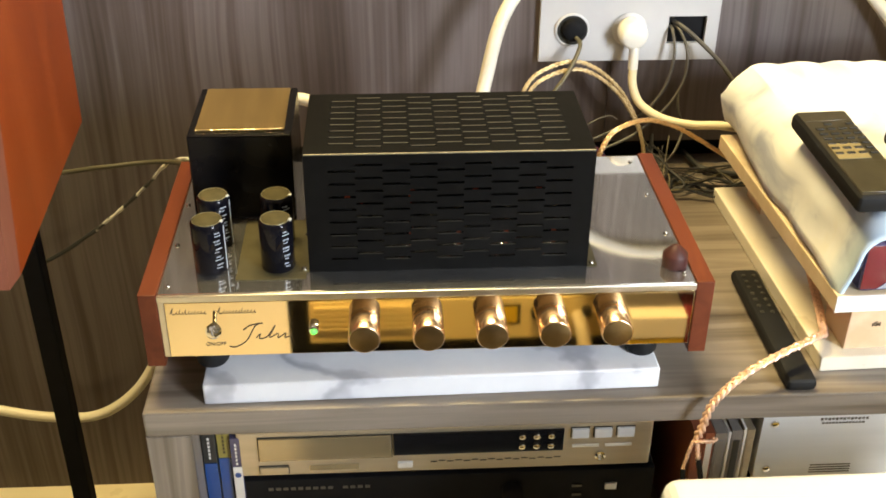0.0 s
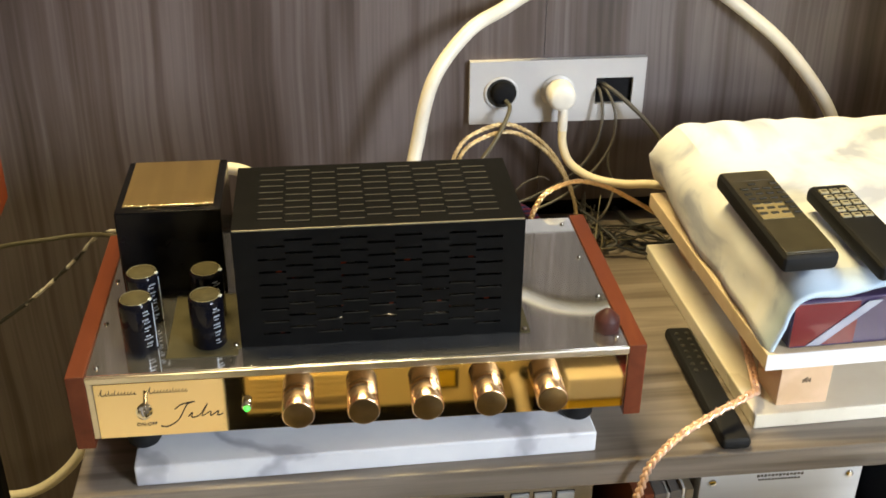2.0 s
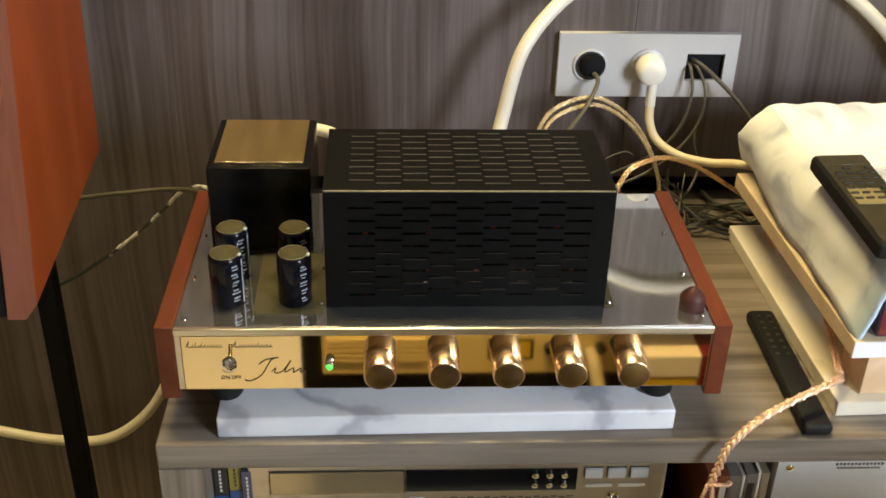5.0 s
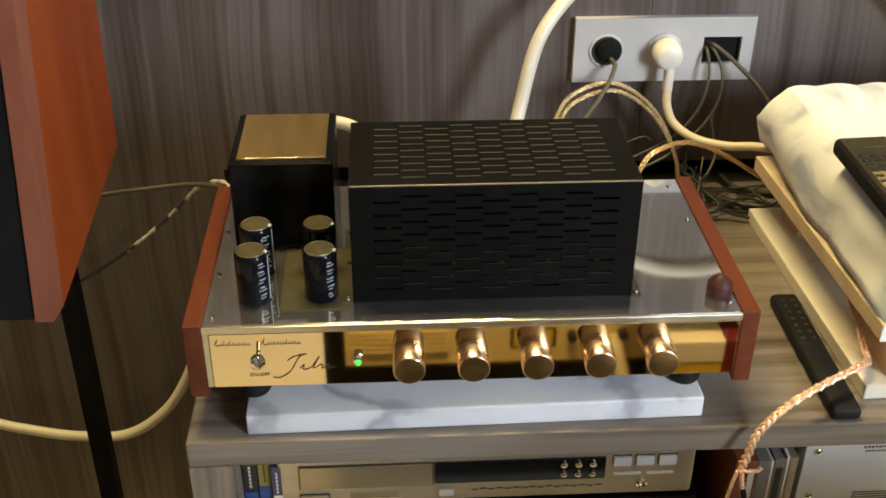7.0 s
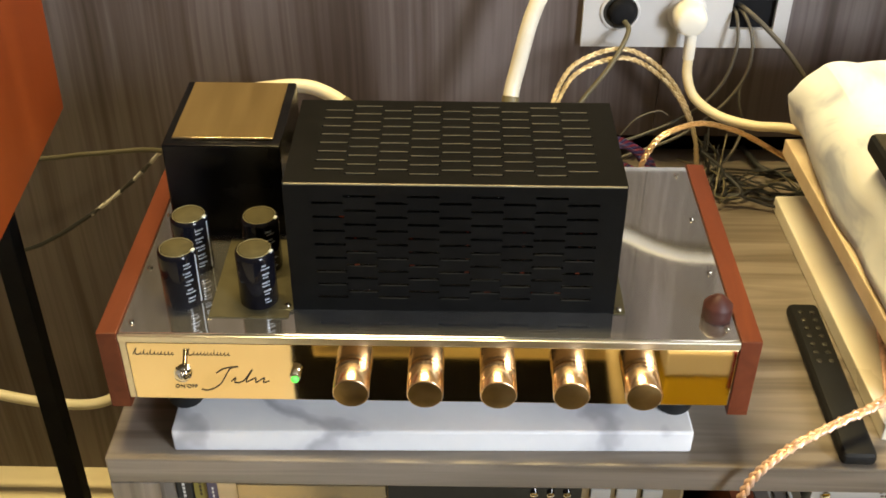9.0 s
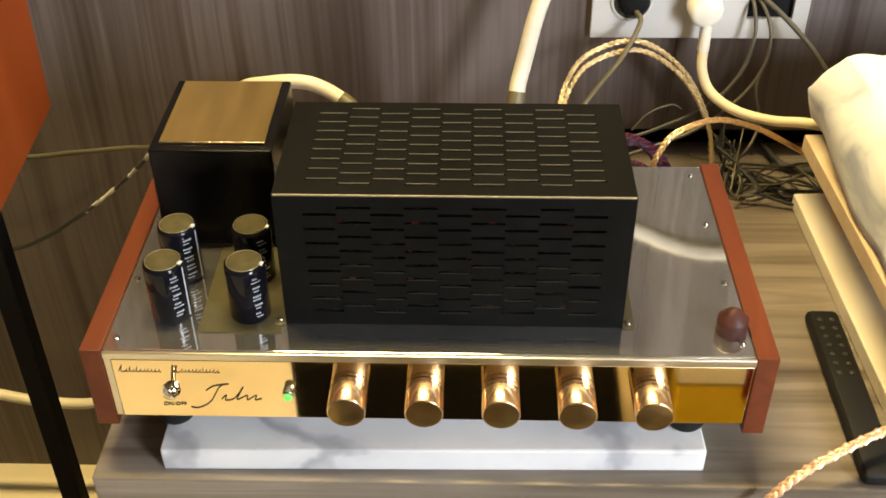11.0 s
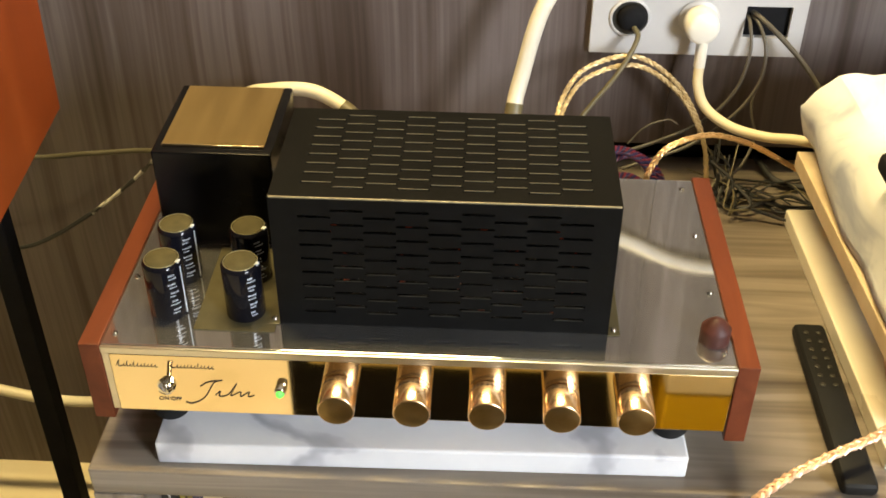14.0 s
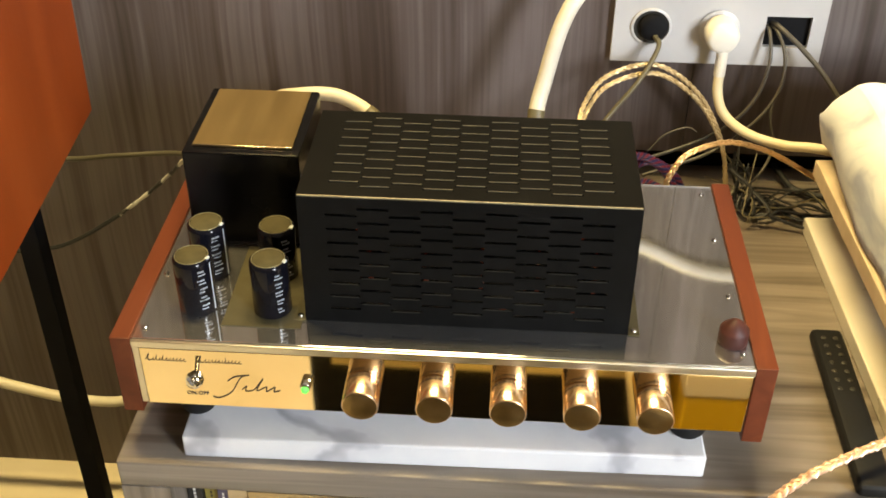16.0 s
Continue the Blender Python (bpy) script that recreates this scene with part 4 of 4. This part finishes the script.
for i in range(15):
    x0, y0 = 0.350 + rng.uniform(-0.012, 0.012), -0.062 + rng.uniform(-0.026, 0.026)
    pts = [(x0 + rng.uniform(-0.03, 0.01), y0 + rng.uniform(0.0, 0.05), TOP + 0.02 + rng.uniform(0, 0.045)), (x0 + rng.uniform(-0.015, 0.02), y0 + rng.uniform(-0.015, 0.01), TOP + 0.02 + rng.uniform(0, 0.022)), (x0 + rng.uniform(-0.012, 0.012), y0 + rng.uniform(-0.03, 0.0), TOP + 0.008 + rng.uniform(0, 0.01))]
    for k in range(4):
        pts.append((x0 + 0.022 + k * 0.03 + rng.uniform(-0.008, 0.008), y0 + rng.uniform(-0.022, 0.022), TOP + 0.004 + rng.uniform(0, 0.012)))
    pts.append((0.49, y0 + rng.uniform(0.0, 0.05), TOP + 0.006))
    cable("thin_wire", "thin dark wire tangled on the cabinet behind the amplifier", pts, rng.choice((0.0009, 0.0013, 0.0018)), M_DARKCAB if i % 4 else M_OLIVE, n=7, seg=6)
cable("black_cable", "black cable running behind the cream board", [(0.405, 0.02, 0.515), (0.408, 0.0, 0.517), (0.419, -0.027, 0.514), (0.453, -0.041, 0.512), (0.52, -0.05, 0.511)], 0.0036, M_DARKCAB)

# ---- boards, device and towel on the cabinet ----
lb = tagged(part("stone_board", bx(0.0, 0.46, 0.0, 0.352, TOP, TOP + 0.017, bevel=0.0018), M_SLAB), "cream stone board lying on the cabinet top", "board")
lb.matrix_world = pose(0.4255, -0.450, 0, 0, 0, 1.7)
BZ = TOP + 0.017
for bxx, byy in ((0.451, -0.437), (0.80, -0.43), (0.451, -0.17), (0.80, -0.17)):
    w = tagged(part("wooden_block", bx(0, 0.053, 0, 0.05, BZ, 0.578, bevel=0.001), M_BLOCK), "pale maple spacer block under the upper board", "block", "spacer blocks")
    w.matrix_world = pose(bxx, byy, 0, 0, 0, 1.7)
    bm = B()
    for k in range(5):
        box(bm, 0.0235 + k * 0.0018, 0.0245 + k * 0.0018, -0.0004, 0.0004, 0.549 + (k % 2) * 0.001, 0.553 + (k % 3) * 0.001)
    part("stamp", bm, M_INK, w, "small dark stamped mark", smooth=False)
M_UB = tex(mat("raw_fibre_board", (0.64, 0.50, 0.31), 0.6), [(0.3, (0.60, 0.46, 0.28)), (0.7, (0.70, 0.56, 0.37))], 40)
M_UBE = tex(mat("white_edge_band", (0.84, 0.83, 0.82), 0.4), [(0.3, (0.81, 0.80, 0.79)), (0.7, (0.86, 0.85, 0.84))], 12)
ub = tagged(part("upper_board", bx(0.0, 0.46, 0.0, 0.352, 0.578, 0.596, bevel=0.0012), M_UB), "raw fibre board with a white front edge raised on blocks", "board")
part("edge_band", bx(0.0, 0.46, -0.0012, -0.0001, 0.5782, 0.5958), M_UBE, ub, "white front edge band")
ub.matrix_world = pose(0.4255, -0.452, 0, 0, 0, 2.2)
dv = thing("wrapped_box", "glossy violet and red box under the towel", "box", (0.442, -0.446, 0.596), 2.2)
part("box_body", bx(0.006, 0.40, 0.0, 0.31, 0.0, 0.054, bevel=0.003), M_PURPLE, dv)
bm = prism(B(), [(-0.0012, 0.004), (-0.0002, 0.004), (-0.0002, 0.05), (-0.0012, 0.05)], 0.006, 0.07)
part("red_picture", bm, M_COVRED, dv, "dark red printed area", smooth=False)
bm = B()
vs = [bm.verts.new(q) for q in ((0.022, -0.0022, 0.004), (0.036, -0.0022, 0.004), (0.092, -0.0022, 0.05), (0.078, -0.0022, 0.05), (0.022, -0.0014, 0.004), (0.036, -0.0014, 0.004), (0.092, -0.0014, 0.05), (0.078, -0.0014, 0.05))]
for f in ((0, 1, 2, 3), (7, 6, 5, 4), (0, 4, 5, 1), (1, 5, 6, 2), (2, 6, 7, 3), (3, 7, 4, 0)):
    bm.faces.new([vs[i] for i in f])
part("pale_band", bm, M_COVBLUE, dv, "pale diagonal band", smooth=False)

# towel: a sheet over the box, its left side hanging, folded in soft pleats
bm = B()
NU, NV = 70, 80
grid = []
for i in range(NU + 1):
    u = i / NU
    row = []
    for j in range(NV + 1):
        v = j / NV
        y = -0.449 + v * 0.352
        hang = 0.068 - 0.004 * math.sin(v * 9)
        s = u * (hang + 0.50)
        r = 0.040 + 0.004 * v
        arc = math.pi / 2 * r
        xl = 0.439 - 0.033 * v
        top = 0.672 + 0.018 * v
        if s < hang - arc * 0.5:
            x, z, nx, nz = xl - 0.013 * (1 - 1.7 * v) * (1 - s / (hang - arc * 0.5)) ** 1.3, top - r - (hang - arc * 0.5 - s), -1, 0
        elif s < hang + arc * 0.5:
            a = (s - hang + arc * 0.5) / r
            x, z, nx, nz = xl + r - r * math.cos(a), top - r + r * math.sin(a), -math.cos(a), math.sin(a)
        else:
            x, z, nx, nz = xl + r + s - hang - arc * 0.5, top, 0, 1
        fold = (0.0012 * math.sin(v * 26 + s * 30) + 0.0016 * math.sin(v * 12 - s * 22)) * (1.0 - 0.8 * nz) + 0.0016 * (1.1 - nz) * noise.noise(Vector((x * 22, y * 16, z * 26)))
        if nz > 0.9:
            fold += 0.0018 * noise.noise(Vector((x * 14, y * 14, 3))) + 0.0035 * max(0, v - 0.7) / 0.3 * abs(math.sin(x * 62 + 0.6 * math.sin(x * 23)))
        if v > 0.97:
            z -= (v - 0.97) / 0.03 * 0.035 * max(0, nz)
        if v < 0.06:
            z -= (0.06 - v) / 0.06 * (0.010 + 0.006 * math.sin(x * 55))
        row.append(bm.verts.new((x + nx * fold, y, z + nz * fold)))
    grid.append(row)
for i in range(NU):
    for j in range(NV):
        bm.faces.new((grid[i][j], grid[i + 1][j], grid[i + 1][j + 1], grid[i][j + 1]))
tw = tagged(part("towel", bm, M_TOWEL), "white terry towel with faded blue print draped over a box", "towel")
sol = tw.modifiers.new("thickness", "SOLIDIFY")
sol.thickness, sol.offset = 0.004, -1

# remotes


def rounded_bar(bm, w, l, h, r):
    box(bm, -w / 2, w / 2, -l / 2, l / 2, 0, h, bevel=r, seg=3)
    return bm


r1 = thing("remote_control", "olive-black remote control with gold keypad lying on the towel", "remote control", (0.4535, -0.3575, 0.682), 3.5)
r1.matrix_world = r1.matrix_world @ pose(0, 0, 0, 4, 0, 0)
part("case", rounded_bar(B(), 0.056, 0.164, 0.019, 0.006), M_RUBBER, r1, "black rounded shell")
part("face", bx(-0.0245, 0.0245, -0.0775, 0.0775, 0.0186, 0.0193, bevel=0.0003), M_REMOTE, r1, "worn olive face plate")
part("flap", bx(-0.0245, 0.0245, -0.076, -0.022, 0.0194, 0.0206, bevel=0.0006), M_REMOTE, r1)
part("window", bx(-0.025, 0.025, 0.058, 0.0755, 0.0186, 0.0196, bevel=0.0004), M_REMOTE, r1, "dark infrared window")
part("keypad", bx(-0.02, 0.012, -0.016, 0.012, 0.0194, 0.0200), M_REMPANEL, r1)
for rr in range(7):
    for cc in range(4):
        if rr == 0 and cc in (0, 2):
            continue
        part("key", bx(-0.0195 + cc * 0.0115, -0.0115 + cc * 0.0115, 0.049 - rr * 0.0095, 0.0525 - rr * 0.0095, 0.0194, 0.0210, bevel=0.0005), M_KEYDARK, r1)
r2 = thing("remote_control", "black remote control with pale rectangular keys on the towel", "remote control", (0.526, -0.394, 0.685), 4)
r2.matrix_world = r2.matrix_world @ pose(0, 0, 0, 4, 0, 0)
part("case", rounded_bar(B(), 0.044, 0.150, 0.018, 0.006), M_RUBBER, r2)
for rr in range(5):
    for cc in range(3):
        part("key", bx(-0.0165 + cc * 0.0115, -0.0075 + cc * 0.0115, 0.055 - rr * 0.0115, 0.0625 - rr * 0.0115, 0.0178, 0.0196, bevel=0.0005), M_KEYPALE, r2)
        part("key_mark", bx(-0.0145 + cc * 0.0115, -0.0095 + cc * 0.0115, 0.0578 - rr * 0.0115, 0.0598 - rr * 0.0115, 0.0197, 0.0199), M_KEYDARK, r2)
r3 = thing("remote_control", "slim black remote control lying beside the stone board", "remote control", (0.3985, -0.381, TOP), -0.5)
part("case", rounded_bar(B(), 0.030, 0.200, 0.014, 0.006), M_RUBBER, r3)
for rr in range(7):
    for cc in range(2):
        part("key", lathe(B(), [(0.0025, 0), (0.0024, 0.0012), (0.0014, 0.0016)], pose(-0.0055 + cc * 0.011, 0.084 - rr * 0.0115, 0.0136), 10), M_KEYDARK, r3)

# ---- on the shelf ----
SH = 0.281
amp2 = thing("black_receiver", "black hi-fi receiver on the cabinet shelf", "receiver", (0.062, -0.445, SH))
part("case", bx(-0.215, 0.215, 0.004, 0.33, 0.008, 0.108, bevel=0.002), M_MATTBLK, amp2)
part("front_panel", bx(-0.215, 0.215, -0.006, 0.0038, 0.008, 0.108, bevel=0.0015), M_MATTBLK, amp2)
part("knob", lathe(B(), [(0.011, 0), (0.011, 0.012), (0.009, 0.014)], pose(0.068, -0.006, 0.085, 90, 0, 0), 24), M_MATTBLK, amp2)
part("button", bx(0.164, 0.176, -0.0085, -0.0062, 0.082, 0.090, bevel=0.0005), M_SILVER, amp2, "pale button")
for k in range(3):
    part("button", bx(0.13 + 0.0005 * k, 0.140, -0.0075, -0.0062, 0.086 - k * 0.012, 0.0885 - k * 0.012), M_GREY, amp2)
bm = B()
for k in range(14):
    if k != 9:
        box(bm, -0.18 + k * 0.0075, -0.175 + k * 0.0075, -0.0066, -0.0061, 0.094, 0.0975)
part("lettering_bars", bm, M_GREY, amp2, "small pale bars", smooth=False)
for fx in (-0.18, 0.18):
    for fy in (0.03, 0.30):
        part("foot", lathe(B(), [(0.016, 0), (0.016, 0.008)], pose(fx, fy, 0), 16), M_RUBBER, amp2)

cd = thing("compact_disc_player", "champagne compact disc player standing on the black receiver", "disc player", (0.062, -0.45, SH + 0.108))
ch = 0.064
part("case", bx(-0.205, 0.205, 0.006, 0.28, 0.006, ch - 0.001, bevel=0.0015), M_CHAMP, cd)
part("front_panel", bx(-0.207, 0.207, -0.002, 0.0058, 0.006, ch, bevel=0.003), M_CHAMP, cd)
for fx in (-0.17, 0.17):
    for fy in (0.03, 0.25):
        part("foot", lathe(B(), [(0.014, 0), (0.014, 0.006)], pose(fx, fy, 0), 16), M_RUBBER, cd)
part("tray_gap", bx(-0.1865, -0.054, -0.0024, -0.0021, 0.0268, 0.0572), M_KEYDARK, cd)
part("tray", bx(-0.1855, -0.055, -0.0045, -0.0025, 0.0278, 0.0562, bevel=0.0008), M_TRAY, cd, "shiny disc tray front")
part("display", bx(-0.053, 0.117, -0.0042, -0.0021, 0.030, 0.0575, bevel=0.0006), M_DISPLAY, cd, "dark glossy display")
for rr in range(2):
    for cc in range(3):
        part("button", lathe(B(), [(0.0033, 0), (0.0033, 0.0025), (0.002, 0.0035)], pose(0.075 + cc * 0.0145, -0.0042, 0.0505 - rr * 0.0125, 90, 0, 0), 14), M_CHROME, cd, "small chrome button")
for k in range(3):
    part("button_gap", bx(0.1235 + k * 0.0228, 0.1425 + k * 0.0228, -0.0024, -0.0021, 0.0455, 0.0585), M_KEYDARK, cd)
    part("button", bx(0.1243 + k * 0.0228, 0.1417 + k * 0.0228, -0.006, -0.0025, 0.0463, 0.0577, bevel=0.0008), M_SILVER, cd, "pale square button")
for k in range(2):
    part("slot_button", bx(0.126 + k * 0.033, 0.153 + k * 0.033, -0.0045, -0.0021, 0.0335, 0.0362, bevel=0.0005), M_PLUG, cd)
part("jack", lathe(B(), [(0.0055, 0), (0.0055, 0.003), (0.0042, 0.0036), (0.003, 0.0028), (0.0028, 0.0006)], pose(0.155, -0.0021, 0.0215, 90, 0, 0), 20), M_CHROME, cd, "headphone socket")
part("button_gap", bx(-0.187, -0.157, -0.0024, -0.0021, 0.0095, 0.0205), M_KEYDARK, cd)
part("button", bx(-0.186, -0.158, -0.005, -0.0025, 0.0105, 0.0195, bevel=0.0006), M_CHAMP, cd)
part("button", bx(-0.049, -0.034, -0.005, -0.0021, 0.014, 0.0215, bevel=0.0006), M_CDWHITE, cd)
bm = B()
for k in range(16):
    box(bm, -0.016 + k * 0.0083, -0.0095 + k * 0.0083, -0.0025, -0.0021, 0.0185 + 0.0012 * (k % 2), 0.0197 + 0.0012 * (k % 2))
part("lettering_bars", bm, M_KEYDARK, cd, "small dark bars", smooth=False)
part("badge", bx(-0.137, -0.088, -0.0024, -0.0021, 0.0125, 0.0195), M_TRAY, cd)

disc_x = -0.179
for w, m, hh, yy in ((0.0135, M_BLUE, 0.172, -0.450), (0.0125, M_YELLOW, 0.176, -0.447), (0.0105, M_CLEAR, 0.165, -0.452)):
    c = thing("disc_case", "slim upright disc case with blue lower spine on the shelf", "disc case", (disc_x, yy, SH), 0, "disc cases by the player")
    part("spine", bx(0, w, 0, 0.135, 0, hh, bevel=0.0008), M_DARKCAB if m is M_BLUE else m, c)
    if m is not M_CLEAR:
        part("blue_band", bx(0.0003, w - 0.0003, -0.0008, 0, 0.0, hh - 0.04), M_BLUE, c, "bright blue band")
    else:
        part("label_panel", bx(0.0008, w - 0.0008, -0.0008, 0, 0.08, 0.128), M_CDWHITE, c, "white label with a dark ring")
        part("ring", lathe(B(), [(0.0032, 0), (0.0032, 0.0004)], pose(w / 2, -0.0009, 0.118, 90, 0, 0), 16), M_BLUE, c)
    bm = B()
    for k in range(6):
        box(bm, w * 0.42, w * 0.58, -0.0006, -0.0002, hh - 0.034 + k * 0.0048, hh - 0.031 + k * 0.0048)
    part("print_bars", bm, M_CDWHITE if m is not M_YELLOW else M_INK, c, "small print bars", smooth=False)
    disc_x += w + 0.0008
cx_ = 0.306
for w, m, e in ((0.011, M_CDRED, M_CDRED), (0.010, M_CDRED, M_CDWHITE), (0.012, M_CDGREY, M_CDGREY), (0.003, M_CDWHITE, M_CDWHITE), (0.011, M_CDGREY, M_KEYDARK), (0.003, M_CDWHITE, M_CDWHITE), (0.008, M_CHAMP, M_CHAMP)):
    c = thing("disc_case", "upright disc case standing on the shelf beside a silver unit", "disc case", (cx_, -0.466, SH), 0, "disc cases by the silver unit")
    part("spine", bx(0, w, 0, 0.135, 0, 0.170 - rng.uniform(0, 0.006), bevel=0.0006), m, c)
    part("edge_strip", bx(w * 0.2, w * 0.8, -0.0006, 0, 0.01, 0.155), e, c)
    cx_ += w + 0.0006
sv = thing("silver_unit", "pale silver power supply unit on a black base on the shelf", "power supply", (0.375, -0.462, SH))
part("panel", bx(0.0, 0.168, 0.0, 0.006, 0.098, 0.186, bevel=0.0008), M_SILVER, sv)
part("case", bx(0.002, 0.166, 0.0062, 0.25, 0.094, 0.184, bevel=0.001), M_SILVER, sv)
part("base", bx(-0.004, 0.20, 0.004, 0.25, 0.0, 0.0935, bevel=0.002), M_LACQ, sv, "glossy black base unit")
part("button", bx(0.072, 0.100, 0.0015, 0.0038, 0.080, 0.086, bevel=0.0006), M_CDGREY, sv, "pale slot button")
for sx, sz in ((0.0125, 0.171), (0.0125, 0.112), (0.155, 0.171), (0.155, 0.112)):
    part("screw", lathe(B(), [(0.0042, 0), (0.004, 0.0015), (0.003, 0.0022)], pose(sx, 0, sz, 90, 0, 0), 14), M_CHROME, sv)
bm = B()
for k in range(13):
    box(bm, 0.058 + k * 0.0038, 0.0606 + k * 0.0038, -0.0004, 0, 0.1735 + 0.0006 * (k % 2), 0.1765)
    box(bm, 0.060 + k * 0.0034, 0.0625 + k * 0.0034, -0.0004, 0, 0.169, 0.171)
part("print_bars", bm, M_GREY, sv, "small grey print bars", smooth=False)
bm = B()
for k in range(4):
    box(bm, 0.058, 0.100, -0.0004, 0, 0.1045 + k * 0.0032, 0.1058 + k * 0.0032)
part("print_bars", bm, M_GREY, sv, "small grey print bars", smooth=False)
sv2 = thing("black_unit", "black unit beside the silver power supply on the shelf", "hi-fi unit", (0.585, -0.46, SH))
part("case", bx(0.0, 0.35, 0.0, 0.25, 0.0, 0.19, bevel=0.002), M_MATTBLK, sv2)
part("panel_edge", bx(0.012, 0.03, -0.003, 0.0, 0.05, 0.17, bevel=0.001), M_CDWHITE, sv2, "pale front strip")

# ---- what stands in front of the cabinet, seen in the gold panel ----
rk = thing("low_rack", "low black rack standing on the floor before the cabinet", "rack", (0.20, -0.86, FLOOR))
part("top_shelf", bx(-0.31, 0.42, -0.17, 0.175, 0.24, 0.262, bevel=0.002), M_MATTBLK, rk)
for lx in (-0.295, 0.385):
    for ly in (-0.155, 0.14):
        part("leg", bx(lx, lx + 0.022, ly, ly + 0.022, 0, 0.24), M_MATTBLK, rk)
RT = FLOOR + 0.262
un = thing("disc_transport", "black unit with yellowed metal back on the low rack", "disc player", (0.08, -0.688, RT))
UT = 0.455 - RT
part("case", bx(-0.19, 0.20, -0.28, -0.004, 0.0, UT, bevel=0.002), M_MATTBLK, un)
part("back_panel", bx(-0.165, 0.19, -0.0038, 0.0, UT - 0.06, UT - 0.004), M_BRASSBACK, un, "yellowed metal back panel")
for k in range(5):
    part("fin", bx(-0.16, -0.045, 0.0002, 0.004, UT - 0.041 + k * 0.007, UT - 0.037 + k * 0.007), M_BRASSBACK, un)
part("label_frame", bx(0.028, 0.082, 0.0001, 0.0008, UT - 0.040, UT - 0.012), M_KEYDARK, un)
part("warning_label", bx(0.032, 0.078, 0.0009, 0.0016, UT - 0.037, UT - 0.015), M_YLABEL, un, "yellow warning label with black border")
for k in range(3):
    part("jack", lathe(B(), [(0.006, 0), (0.006, 0.01), (0.004, 0.011)], pose(0.100 + k * 0.03, 0, UT - 0.022, -90, 0, 0), 14), M_KEYDARK, un)
part("cord", tube(B(), smooth_path([(0.15, 0.0, UT - 0.03), (0.152, 0.02, UT - 0.035), (0.157, 0.035, UT - 0.065), (0.166, 0.04, UT - 0.12), (0.175, 0.035, UT - 0.2)], 8), 0.0085, 12), M_CABLE, un, "cream power cord")
wb = thing("white_unit", "white unit with a rounded white lid on the low rack", "hi-fi unit", (0.31, -0.688, RT))
part("case", bx(-0.022, 0.30, -0.22, -0.12, 0.0, 0.258, bevel=0.002), M_PLAST, wb)
bm = B()
box(bm, -0.085, 0.34, -0.22, 0.066, 0.2585, 0.311, bevel=0.015, seg=4)
part("lid", bm, M_LID, wb, "white rounded lid")
yb = thing("yellow_box", "bright yellow box with cream and red print on the rack", "box", (0.43, -0.612, RT))
part("box_body", bx(-0.155, 0.17, -0.15, 0.0, 0.0, 0.240, bevel=0.002), M_YLABEL, yb)
part("cream_panel", bx(-0.1565, 0.1715, -0.1515, 0.0015, 0.212, 0.2415, bevel=0.002), M_CREAMCARD, yb, "cream upper half")
part("red_flash", bx(-0.094, -0.072, -0.153, 0.003, 0.196, 0.243, bevel=0.001), M_COVRED, yb, "red band round the top")
part("dark_foot_panel", bx(-0.154, 0.10, 0.0004, 0.0014, 0.0, 0.136), M_MATTBLK, yb)
